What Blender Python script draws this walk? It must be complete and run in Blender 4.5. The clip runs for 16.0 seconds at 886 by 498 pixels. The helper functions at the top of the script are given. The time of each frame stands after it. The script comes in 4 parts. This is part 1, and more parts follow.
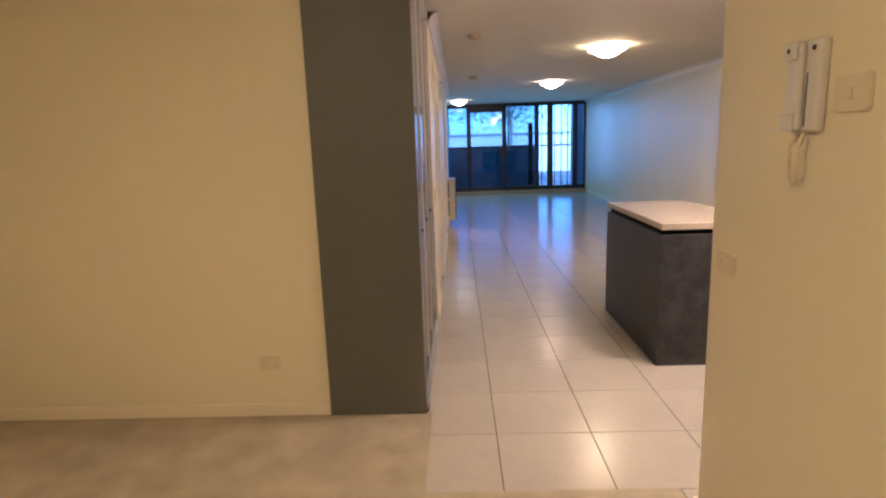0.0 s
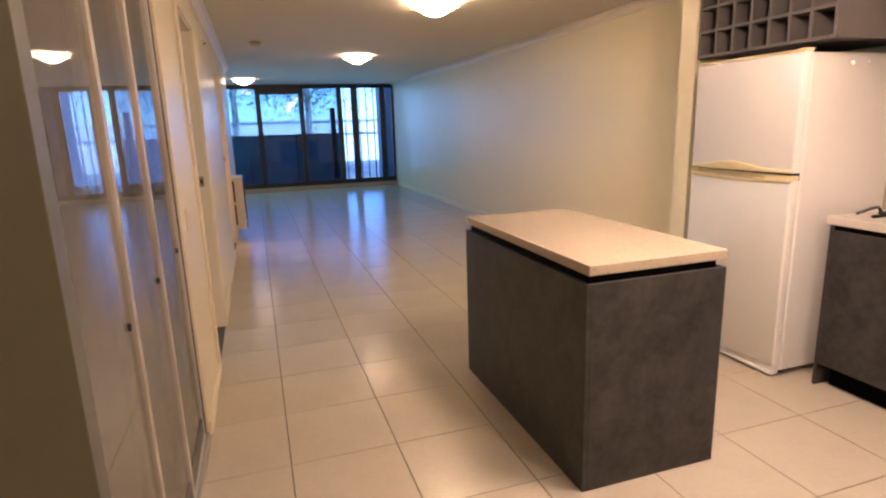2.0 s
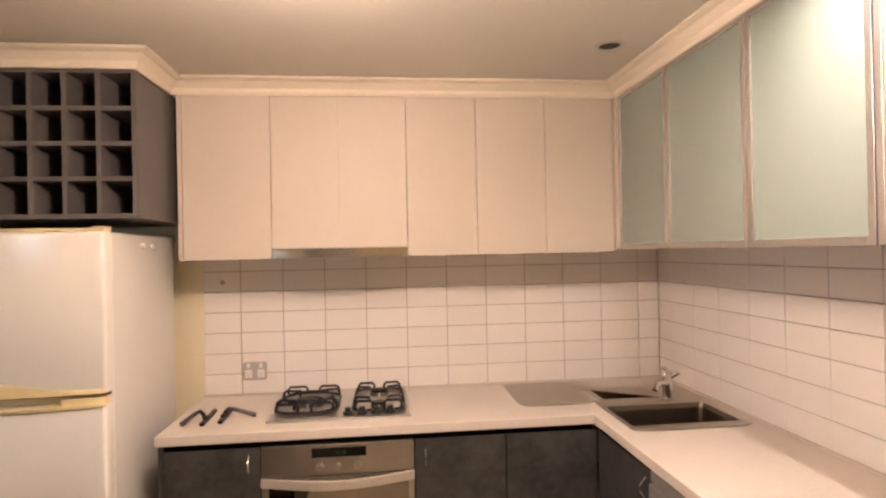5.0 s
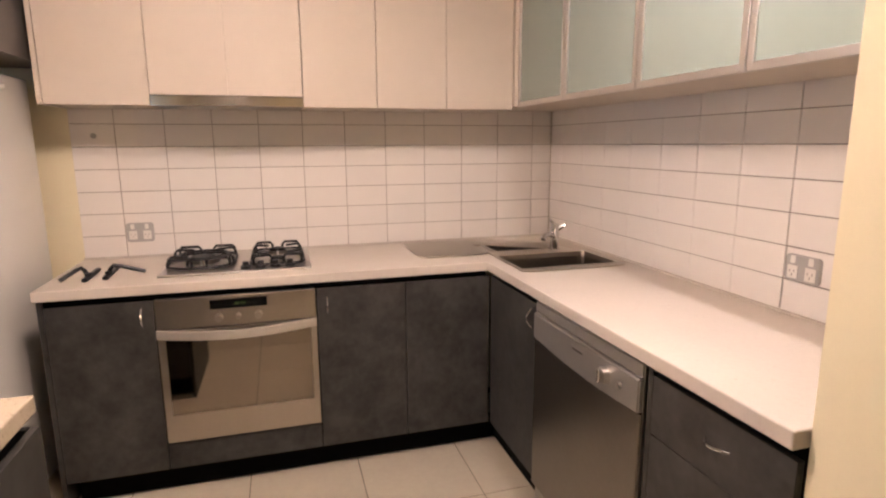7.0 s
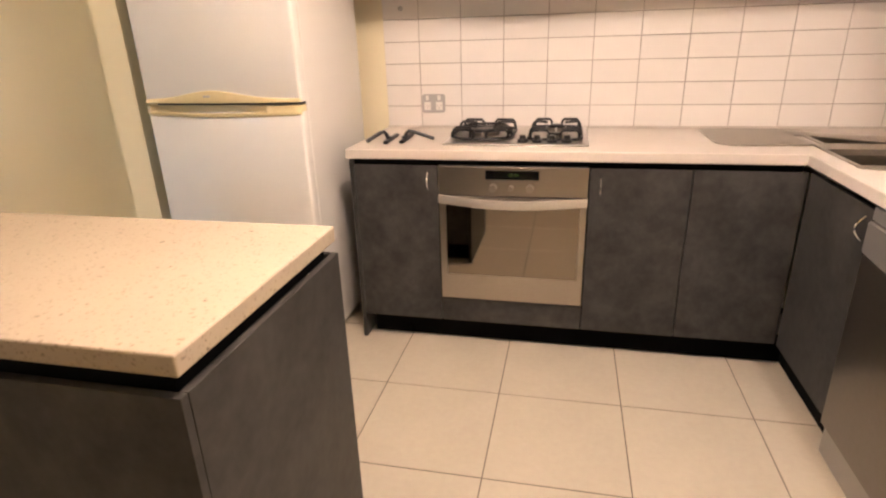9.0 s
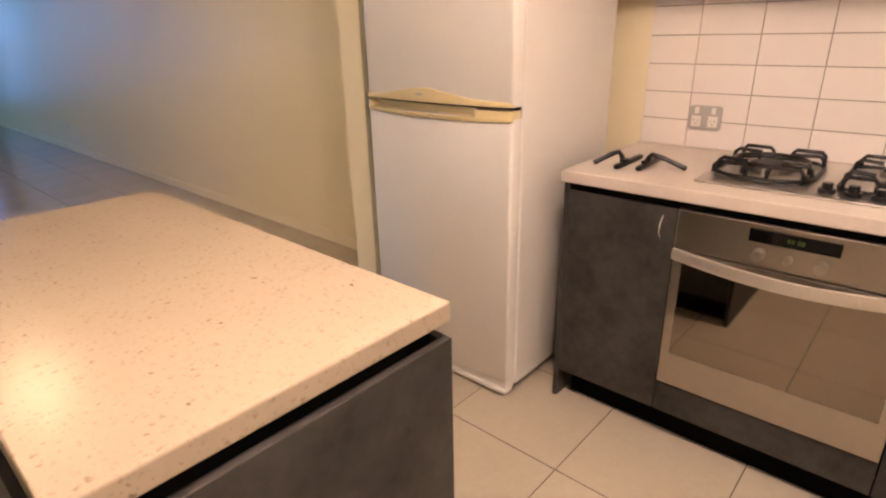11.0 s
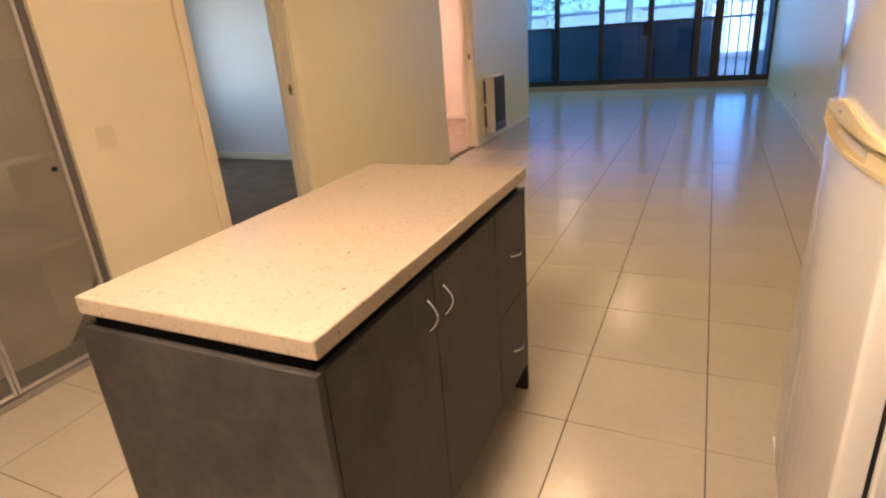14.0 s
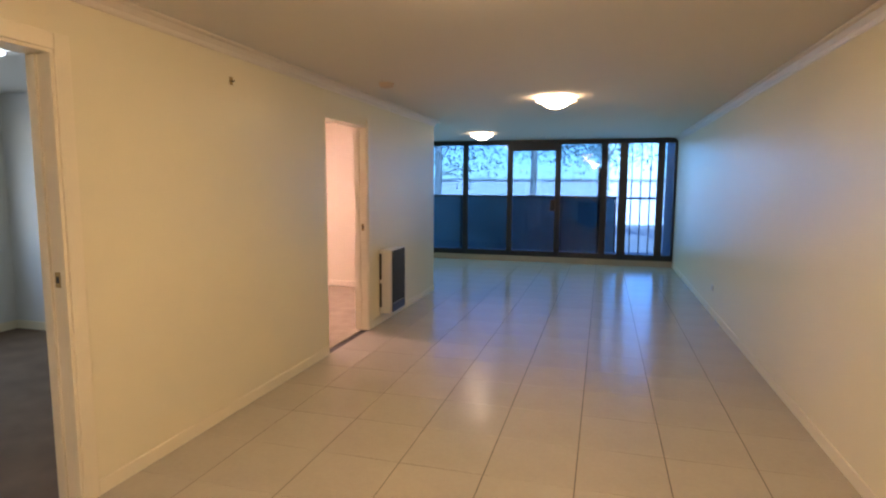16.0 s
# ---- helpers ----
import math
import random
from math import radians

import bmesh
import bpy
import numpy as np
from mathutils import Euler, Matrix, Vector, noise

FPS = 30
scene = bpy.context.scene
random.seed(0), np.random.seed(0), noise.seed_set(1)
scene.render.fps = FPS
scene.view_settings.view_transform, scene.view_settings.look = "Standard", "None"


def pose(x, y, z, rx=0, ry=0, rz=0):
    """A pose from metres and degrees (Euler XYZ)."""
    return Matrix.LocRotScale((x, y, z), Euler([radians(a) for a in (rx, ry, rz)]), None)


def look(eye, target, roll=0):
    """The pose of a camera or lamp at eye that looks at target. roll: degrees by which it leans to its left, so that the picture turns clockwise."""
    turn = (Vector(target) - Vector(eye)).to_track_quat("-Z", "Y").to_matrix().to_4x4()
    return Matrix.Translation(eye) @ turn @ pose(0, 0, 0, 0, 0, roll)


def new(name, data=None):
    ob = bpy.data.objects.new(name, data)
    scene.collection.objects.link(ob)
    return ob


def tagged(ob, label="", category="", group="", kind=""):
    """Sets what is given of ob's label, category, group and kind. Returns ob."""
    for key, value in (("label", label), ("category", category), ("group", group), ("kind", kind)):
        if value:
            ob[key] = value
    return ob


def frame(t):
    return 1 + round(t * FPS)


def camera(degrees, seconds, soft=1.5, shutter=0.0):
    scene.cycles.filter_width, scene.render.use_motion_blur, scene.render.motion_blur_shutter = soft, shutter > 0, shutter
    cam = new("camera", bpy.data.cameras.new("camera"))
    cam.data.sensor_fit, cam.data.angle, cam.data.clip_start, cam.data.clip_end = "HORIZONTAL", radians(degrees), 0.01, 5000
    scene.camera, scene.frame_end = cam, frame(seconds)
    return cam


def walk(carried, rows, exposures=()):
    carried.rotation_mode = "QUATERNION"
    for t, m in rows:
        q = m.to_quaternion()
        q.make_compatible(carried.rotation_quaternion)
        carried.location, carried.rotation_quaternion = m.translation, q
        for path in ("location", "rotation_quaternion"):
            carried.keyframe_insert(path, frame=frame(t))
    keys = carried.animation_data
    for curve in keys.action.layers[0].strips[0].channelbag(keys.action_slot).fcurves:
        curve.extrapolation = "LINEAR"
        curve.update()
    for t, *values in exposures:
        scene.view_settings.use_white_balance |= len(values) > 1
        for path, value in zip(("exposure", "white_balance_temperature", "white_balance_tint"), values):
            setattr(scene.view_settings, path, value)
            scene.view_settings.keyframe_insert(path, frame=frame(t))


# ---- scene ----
cam = camera(76.6, 16.0, soft=2.2)
PATH = [
    (0, (0.135, 0.129, 1.425), (0.073, 2.092, 1.051), -2.0),
    (0.5, (0.187, 0.575, 1.422), (0.247, 2.525, 0.979), -2.0),
    (1, (0.175, 1.025, 1.392), (0.398, 2.954, 0.915), -2.0),
    (1.5, (0.198, 1.439, 1.383), (0.609, 3.351, 0.964), -1.3),
    (2, (0.266, 1.827, 1.404), (0.87, 3.683, 0.969), -1.8),
    (2.5, (0.394, 2.162, 1.408), (1.546, 3.736, 0.966), -1.2),
    (3, (0.52, 2.427, 1.439), (2.139, 3.536, 1.049), 0.5),
    (3.5, (0.652, 2.609, 1.436), (2.493, 3.322, 1.114), 0.0),
    (4, (0.718, 2.745, 1.475), (2.683, 3.037, 1.242), -0.0),
    (4.5, (0.699, 2.911, 1.583), (2.695, 2.821, 1.479), -0.5),
    (4.7, (0.677, 2.942, 1.592), (2.669, 2.768, 1.584), -0.9),
    (6.8, (0.654, 2.964, 1.466), (2.556, 2.404, 1.206), -0.1),
    (7, (0.65, 2.964, 1.416), (2.537, 2.414, 1.048), -0.3),
    (7.5, (0.642, 2.989, 1.325), (2.48, 2.473, 0.727), -0.7),
    (8, (0.632, 2.982, 1.295), (2.458, 2.596, 0.576), -1.3),
    (8.5, (0.665, 2.976, 1.314), (2.522, 2.897, 0.574), -1.5),
    (9, (0.731, 2.931, 1.33), (2.554, 3.347, 0.621), -1.8),
    (9.5, (0.753, 2.923, 1.344), (2.446, 3.75, 0.671), -1.8),
    (9.7, (0.758, 2.929, 1.357), (2.386, 3.88, 0.692), -2.0),
    (11.8, (1.808, 2.824, 1.328), (2.936, 4.273, 0.536), -1.8),
    (12, (1.921, 2.798, 1.331), (2.921, 4.325, 0.513), -2.2),
    (12.5, (2.149, 2.83, 1.299), (2.664, 4.552, 0.423), -1.9),
    (13, (2.327, 2.815, 1.283), (2.203, 4.584, 0.359), -2.7),
    (13.5, (2.511, 2.756, 1.31), (1.914, 4.454, 0.437), -4.0),
    (14, (2.511, 2.855, 1.354), (1.698, 4.535, 0.636), -4.5),
    (14.5, (2.382, 3.099, 1.424), (1.646, 4.872, 0.863), -2.2),
    (15, (2.314, 3.372, 1.464), (1.7, 5.233, 1.069), -1.7),
    (15.5, (2.295, 3.735, 1.505), (1.746, 5.636, 1.215), -1.3),
    (16, (2.227, 4.143, 1.497), (1.684, 6.054, 1.269), 0.3),
]
walk(cam, [(t, look(eye, target, roll)) for t, eye, target, roll in PATH],
     [(0, 3.25, 5750, 19), (1.0, 3.25, 5750, 19), (1.5, 3.32, 6350, 21), (2.0, 3.3, 6650, 22), (3.0, 3.22, 7700, 23), (3.7, 3.18, 7500, 21), (4.5, 3.0, 6850, 16), (7.0, 2.9, 6050, 17), (7.5, 3.11, 6150, 17), (8.0, 3.14, 6300, 16),
      (9.5, 3.37, 6250, 14), (11.8, 2.88, 7000, 23), (13.0, 3.2, 7150, 20), (13.5, 3.37, 7120, 19), (14.0, 3.36, 7050, 17), (15.0, 3.06, 6900, 16), (15.5, 3.24, 6700, 14), (16.0, 3.31, 6850, 16)])

# ---- light ----
LAMP_WARM = (1.0, 0.74, 0.51)
world = bpy.data.worlds.new("sky")
scene.world = world
world.use_nodes = True
sky = world.node_tree.nodes.new("ShaderNodeTexSky")
sky.sky_type, sky.sun_disc = "NISHITA", False
sky.sun_elevation, sky.sun_rotation = radians(35), radians(162)
sky.ozone_density, sky.dust_density = 5.0, 0.3
world.node_tree.nodes["Background"].inputs[1].default_value = 0.15
world.node_tree.links.new(sky.outputs[0], world.node_tree.nodes["Background"].inputs[0])
sun_data = bpy.data.lights.new("sun", "SUN")
sun_data.energy, sun_data.angle, sun_data.color = 4.0, radians(0.5), (1.0, 0.95, 0.88)
sun = new("sun", sun_data)
sun.matrix_world = look((8, -25, 18.5), (0, 0, 0))
sky_glow = bpy.data.lights.new("window_daylight", "AREA")
sky_glow.shape, sky_glow.size, sky_glow.size_y, sky_glow.energy, sky_glow.color = "RECTANGLE", 5.6, 1.9, 10.8, (0.20, 0.62, 1.0)
down = bpy.data.lights.new("downlight_lamp", "AREA")
down.shape, down.size, down.energy, down.spread, down.color = "DISK", 0.07, 1.5, radians(152), (1.0, 0.85, 0.76)
new("downlight_lamp", down).matrix_world = look((1.80, 2.07, 2.355), (1.80, 2.0701, 0.0))
bulb = bpy.data.lights.new("kitchen_bulb", "POINT")
bulb.energy, bulb.shadow_soft_size, bulb.color = 4.8, 0.04, (1.0, 0.755, 0.60)
new("kitchen_bulb", bulb).location = (1.86, 3.12, 2.205)
bed_glow = bpy.data.lights.new("bedroom_daylight", "AREA")
bed_glow.shape, bed_glow.size, bed_glow.size_y, bed_glow.energy, bed_glow.color = "RECTANGLE", 1.43, 1.23, 1.7, (0.55, 0.75, 1.0)
new("bedroom_daylight", bed_glow).matrix_world = look((-3.60, 6.975, 1.475), (0.0, 6.975, 1.475))
new("window_daylight", sky_glow).matrix_world = look((0.55, 15.42, 1.30), (0.55, 10.0, 1.25))


# ---- materials ----
def material(name, color, rough=0.6, metal=0.0, vary=0.12, grain=40.0, blotch=1.5, bump=0.05, spec=0.5, color2=None, rand=0.0):
    m = bpy.data.materials.new(name)
    m.use_nodes = True
    t = m.node_tree
    n, k = t.nodes, t.links
    b = n["Principled BSDF"]
    b.inputs["Roughness"].default_value, b.inputs["Metallic"].default_value = rough, metal
    b.inputs["Specular IOR Level"].default_value = spec
    tc = n.new("ShaderNodeTexCoord")
    big, fine = n.new("ShaderNodeTexNoise"), n.new("ShaderNodeTexNoise")
    big.inputs["Scale"].default_value, fine.inputs["Scale"].default_value = blotch, grain
    big.inputs["Detail"].default_value, fine.inputs["Detail"].default_value = 5, 3
    for x in (big, fine):
        k.new(tc.outputs["Object"], x.inputs["Vector"])
    add = n.new("ShaderNodeMath")
    add.operation = "MULTIPLY_ADD"
    k.new(fine.outputs[0], add.inputs[0])
    add.inputs[1].default_value = 0.5
    k.new(big.outputs[0], add.inputs[2])
    ramp = n.new("ShaderNodeMapRange")
    ramp.inputs[1].default_value, ramp.inputs[2].default_value = 0.45, 1.05
    k.new(add.outputs[0], ramp.inputs[0])
    mix = n.new("ShaderNodeMix")
    mix.data_type = "RGBA"
    c2 = color2 or tuple(c * (1 - vary) for c in color)
    mix.inputs[6].default_value, mix.inputs[7].default_value = (*c2, 1), (*color, 1)
    k.new(ramp.outputs[0], mix.inputs[0])
    out = mix.outputs[2]
    if rand:
        info, hsv, mr = n.new("ShaderNodeObjectInfo"), n.new("ShaderNodeHueSaturation"), n.new("ShaderNodeMapRange")
        mr.inputs[3].default_value, mr.inputs[4].default_value = 1 - rand, 1 + rand
        k.new(info.outputs["Random"], mr.inputs[0])
        k.new(mr.outputs[0], hsv.inputs["Value"])
        k.new(out, hsv.inputs["Color"])
        out = hsv.outputs[0]
    k.new(out, b.inputs["Base Color"])
    rr = n.new("ShaderNodeMapRange")
    rr.inputs[3].default_value, rr.inputs[4].default_value = max(0.02, rough * 0.85), min(1, rough * 1.15)
    k.new(big.outputs[0], rr.inputs[0])
    k.new(rr.outputs[0], b.inputs["Roughness"])
    if bump:
        bp = n.new("ShaderNodeBump")
        bp.inputs["Strength"].default_value, bp.inputs["Distance"].default_value = bump, 0.004
        k.new(fine.outputs[0], bp.inputs["Height"])
        k.new(bp.outputs[0], b.inputs["Normal"])
    return m


def speckle(name, color, fleck, rough, amount):
    """Pale engineered stone with irregular brown chips at three sizes."""
    m = material(name, color, rough, vary=0.08, grain=60, blotch=3, bump=0.0, spec=0.07)
    t = m.node_tree
    n, k = t.nodes, t.links
    b = n["Principled BSDF"]
    base = b.inputs["Base Color"].links[0].from_socket
    tc, warp, add = n.new("ShaderNodeTexCoord"), n.new("ShaderNodeTexNoise"), n.new("ShaderNodeVectorMath")
    warp.inputs["Scale"].default_value, warp.inputs["Detail"].default_value = 90.0, 3.0
    k.new(tc.outputs["Object"], warp.inputs["Vector"])
    scl = n.new("ShaderNodeVectorMath")
    scl.operation, scl.inputs["Scale"].default_value = "SCALE", 0.014
    k.new(warp.outputs["Color"], scl.inputs[0])
    k.new(tc.outputs["Object"], add.inputs[0])
    k.new(scl.outputs[0], add.inputs[1])
    for scale, cut, strength, gate in ((130, 0.42, 0.30, 0.45), (70, 0.34, 0.42, 0.55), (30, 0.17, 0.95, 0.78)):
        v, c = n.new("ShaderNodeTexVoronoi"), n.new("ShaderNodeMapRange")
        v.inputs["Scale"].default_value = scale
        k.new(add.outputs[0], v.inputs["Vector"])
        c.inputs[1].default_value, c.inputs[2].default_value = cut, cut * 0.45
        k.new(v.outputs["Distance"], c.inputs[0])
        sep, g = n.new("ShaderNodeSeparateColor"), n.new("ShaderNodeMapRange")
        k.new(v.outputs["Color"], sep.inputs[0])
        g.inputs[1].default_value, g.inputs[2].default_value = gate, 1.0
        g.inputs[4].default_value = strength * amount
        k.new(sep.outputs[0], g.inputs[0])
        mul = n.new("ShaderNodeMath")
        mul.operation = "MULTIPLY"
        k.new(c.outputs[0], mul.inputs[0])
        k.new(g.outputs[0], mul.inputs[1])
        mix = n.new("ShaderNodeMix")
        mix.data_type = "RGBA"
        k.new(mul.outputs[0], mix.inputs[0])
        k.new(base, mix.inputs[6])
        mix.inputs[7].default_value = (*fleck, 1)
        base = mix.outputs[2]
    k.new(base, b.inputs["Base Color"])
    return m


def glass(name, tint, rough=0.0, film=None, milk=0.0):
    """Clear tinted glass; with a film, part of its light is scattered by a thin coating."""
    m = bpy.data.materials.new(name)
    m.use_nodes = True
    n, k = m.node_tree.nodes, m.node_tree.links
    n.remove(n["Principled BSDF"])
    tr, gl, mix, fr = n.new("ShaderNodeBsdfTransparent"), n.new("ShaderNodeBsdfGlossy"), n.new("ShaderNodeMixShader"), n.new("ShaderNodeFresnel")
    tr.inputs[0].default_value = (*tint, 1)
    gl.inputs["Roughness"].default_value = rough
    fr.inputs[0].default_value = 1.45 if film is None else 1.75
    under = tr.outputs[0]
    if film:
        df, blend = n.new("ShaderNodeBsdfDiffuse"), n.new("ShaderNodeMixShader")
        df.inputs[0].default_value = (*film, 1)
        blend.inputs[0].default_value = milk
        k.new(under, blend.inputs[1])
        k.new(df.outputs[0], blend.inputs[2])
        under = blend.outputs[0]
    k.new(fr.outputs[0], mix.inputs[0])
    k.new(under, mix.inputs[1])
    k.new(gl.outputs[0], mix.inputs[2])
    k.new(mix.outputs[0], n["Material Output"].inputs[0])
    return m


def glowing(name, color, strength, middle=None, radius=0.2):
    """A lit face; with a middle, its light falls off from there to the rim, as over a bulb."""
    m = bpy.data.materials.new(name)
    m.use_nodes = True
    b = m.node_tree.nodes["Principled BSDF"]
    b.inputs["Base Color"].default_value = (0.9, 0.88, 0.82, 1)
    b.inputs["Roughness"].default_value = 0.25
    b.inputs["Emission Color"].default_value, b.inputs["Emission Strength"].default_value = (*color, 1), strength
    if middle:
        n, k = m.node_tree.nodes, m.node_tree.links
        tc, far, ramp = n.new("ShaderNodeTexCoord"), n.new("ShaderNodeVectorMath"), n.new("ShaderNodeMapRange")
        far.operation, far.inputs[1].default_value = "DISTANCE", middle
        k.new(tc.outputs["Object"], far.inputs[0])
        k.new(far.outputs["Value"], ramp.inputs[0])
        ramp.inputs[1].default_value, ramp.inputs[2].default_value = 0.0, radius
        ramp.inputs[3].default_value, ramp.inputs[4].default_value = strength * 2.2, strength * 0.35
        k.new(ramp.outputs[0], b.inputs["Emission Strength"])
    return m


WALL = material("wall_paint", (0.77, 0.688, 0.48), 0.33, vary=0.05, grain=130, blotch=0.8, bump=0.06, spec=0.45)
TRIM = material("trim_paint", (0.80, 0.71, 0.52), 0.35, vary=0.05, grain=60, blotch=2, bump=0.02)
CEIL = material("ceiling_paint", (0.66, 0.62, 0.55), 0.8, vary=0.05, grain=150, blotch=0.7, bump=0.05, spec=0.2)
TILE = material("floor_tile_glaze", (0.475, 0.42, 0.328), 0.20, vary=0.13, grain=45, blotch=2.2, bump=0.010, spec=0.2, rand=0.012)
GROUT = material("grout", (0.080, 0.064, 0.049), 0.9, vary=0.3, grain=90, bump=0.2)
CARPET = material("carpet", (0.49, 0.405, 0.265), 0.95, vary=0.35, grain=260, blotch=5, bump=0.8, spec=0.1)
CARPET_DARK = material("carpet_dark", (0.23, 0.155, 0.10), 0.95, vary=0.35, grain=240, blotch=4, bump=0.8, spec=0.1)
LAMINATE = material("grey_laminate", (0.064, 0.060, 0.0545), 0.48, grain=34, blotch=8, bump=0.03, color2=(0.019, 0.0178, 0.0158), spec=0.3)
# near-black: the shade of gaps and recesses is put into this colour
CARCASS = material("gap_shade_black", (0.003, 0.003, 0.003), 0.8, bump=0.0, spec=0.08)
CREAM = material("cream_laminate", (0.53, 0.465, 0.39), 0.5, vary=0.05, grain=18, blotch=2, bump=0.01, spec=0.3)
RACK = material("rack_laminate", (0.115, 0.103, 0.095), 0.5, vary=0.2, grain=30, blotch=5, bump=0.02)
PANEL = material("wardrobe_end_laminate", (0.112, 0.11, 0.088), 0.5, vary=0.1, grain=35, blotch=3, bump=0.02)
STONE = speckle("speckled_stone", (0.44, 0.367, 0.272), (0.065, 0.047, 0.030), 0.21, 1.0)
BENCH = speckle("cream_bench_top", (0.555, 0.50, 0.435), (0.35, 0.29, 0.22), 0.24, 0.35)
STEEL = material("brushed_steel", (0.56, 0.53, 0.49), 0.3, 1.0, vary=0.1, grain=70, blotch=5, bump=0.03)
DARK_STEEL = material("dishwasher_steel", (0.28, 0.255, 0.225), 0.33, 1.0, vary=0.15, grain=70, blotch=4, bump=0.03)
PALE_STEEL = material("pale_satin_metal", (0.60, 0.555, 0.49), 0.38, 0.7, vary=0.06, bump=0.0)
CHROME = material("chrome", (0.8, 0.8, 0.8), 0.1, 1.0, bump=0.0)
ALU = material("aluminium", (0.62, 0.60, 0.57), 0.38, 1.0, vary=0.08, bump=0.0)
IRON = material("cast_iron", (0.005, 0.0046, 0.0043), 0.42, vary=0.3, grain=120, bump=0.15, spec=0.3)
HOOD_STEEL = material("hood_steel", (0.55, 0.51, 0.46), 0.20, 1.0, vary=0.08, grain=70, blotch=5, bump=0.02)
SINK = material("sink_steel", (0.40, 0.37, 0.31), 0.36, 1.0, vary=0.1, grain=70, blotch=5, bump=0.03)
# darker than the sink plate: shade inside the bowls is put into the colour
BASIN = material("bowl_shade_steel", (0.20, 0.175, 0.14), 0.38, 1.0, vary=0.2, grain=50, blotch=5, bump=0.03)
OVEN_STEEL = material("oven_steel", (0.47, 0.43, 0.375), 0.30, 1.0, vary=0.1, grain=70, blotch=5, bump=0.03)
DOOR_BAR = material("dull_door_bar", (0.58, 0.55, 0.50), 0.42, 0.6, vary=0.1, bump=0.0)
BLACK = material("black_plastic", (0.007, 0.007, 0.0075), 0.3, vary=0.2, bump=0.0)
BEDROOM = material("bedroom_paint", (0.66, 0.65, 0.61), 0.5, vary=0.05, grain=130, blotch=0.8, bump=0.06)
CORNICE = material("cornice_paint", (0.72, 0.635, 0.51), 0.5, vary=0.05, grain=60, blotch=2, bump=0.02)
PANEL_STEEL = material("control_panel_steel", (0.44, 0.42, 0.39), 0.40, 0.75, vary=0.08, grain=70, blotch=4, bump=0.02)
WALLTILE = material("wall_tile_glaze", (0.75, 0.705, 0.66), 0.18, vary=0.03, grain=12, blotch=3, bump=0.01, rand=0.02)
WGROUT = material("wall_grout", (0.30, 0.25, 0.21), 0.9, vary=0.2, grain=90, bump=0.1)
FRIDGE = material("fridge_enamel", (0.74, 0.718, 0.675), 0.07, vary=0.04, grain=150, blotch=2, bump=0.012)
YELLOWED = material("yellowed_plastic", (0.66, 0.54, 0.29), 0.4, vary=0.12, grain=30, bump=0.02)
CREAM_PLASTIC = material("cream_plastic", (0.70, 0.61, 0.43), 0.35, vary=0.04, bump=0.0)
PLASTIC = material("white_plastic", (0.70, 0.67, 0.62), 0.35, vary=0.04, bump=0.0)
SOCKET = material("socket_steel", (0.40, 0.385, 0.37), 0.42, 0.4, vary=0.06, bump=0.0)
GRILLE = material("heater_grille", (0.06, 0.058, 0.056), 0.7, vary=0.15, bump=0.0, spec=0.2)
FRAME = material("dark_window_frame", (0.012, 0.016, 0.022), 0.4, vary=0.2, bump=0.02)
# plain tan base colour of the smoke alarms
ALARM_TAN = material("yellowed_plastic", (0.52, 0.41, 0.30), 0.5, vary=0.1, bump=0.0)
CONCRETE = material("concrete", (0.42, 0.41, 0.39), 0.85, vary=0.2, grain=35, bump=0.3)
GROUND = material("ground", (0.20, 0.20, 0.19), 0.9, vary=0.3, grain=6, blotch=0.3, bump=0.2)
BARK = material("bark", (0.36, 0.33, 0.29), 0.9, vary=0.4, grain=20, bump=0.5)
LEAF = material("leaf", (0.20, 0.24, 0.17), 0.6, vary=0.5, grain=3, blotch=0.6, bump=0.0)
leaf_nodes = LEAF.node_tree.nodes
leaf_mix, leaf_through = leaf_nodes.new("ShaderNodeMixShader"), leaf_nodes.new("ShaderNodeBsdfTranslucent")
leaf_through.inputs["Color"].default_value = (0.34, 0.40, 0.26, 1)
leaf_mix.inputs[0].default_value = 0.5
LEAF.node_tree.links.new(leaf_nodes["Principled BSDF"].outputs[0], leaf_mix.inputs[1])
LEAF.node_tree.links.new(leaf_through.outputs[0], leaf_mix.inputs[2])
LEAF.node_tree.links.new(leaf_mix.outputs[0], leaf_nodes["Material Output"].inputs["Surface"])
RENDERED = material("pale_render", (0.80, 0.68, 0.64), 0.85, vary=0.12, grain=20, bump=0.2)
SCREEN = material("screen_timber", (0.26, 0.24, 0.23), 0.6, vary=0.3, grain=30, bump=0.1)
BRASS = material("brass", (0.45, 0.32, 0.14), 0.4, 0.9, vary=0.2, bump=0.0)
DARKGLASS = material("dark_glass", (0.002, 0.002, 0.002), 0.05, vary=0.0, bump=0.0, spec=0.25)
DISPLAY = glowing("clock_digits", (0.45, 0.70, 0.12), 0.012)
DISPLAY.node_tree.nodes["Principled BSDF"].inputs["Base Color"].default_value = (0.03, 0.04, 0.02, 1)
# daylight's blue and a dimmer outside view are put into the glass tint
PANE = glass("daylight_tint_glass", (0.18, 0.305, 0.45))
PALE_PANE = glass("pale_daylight_tint_glass", (0.32, 0.48, 0.68))


def mirror_material(name, tint, rough):
    m = bpy.data.materials.new(name)
    m.use_nodes = True
    b = m.node_tree.nodes["Principled BSDF"]
    b.inputs["Base Color"].default_value, b.inputs["Metallic"].default_value = (*tint, 1), 1.0
    b.inputs["Roughness"].default_value = rough
    return m


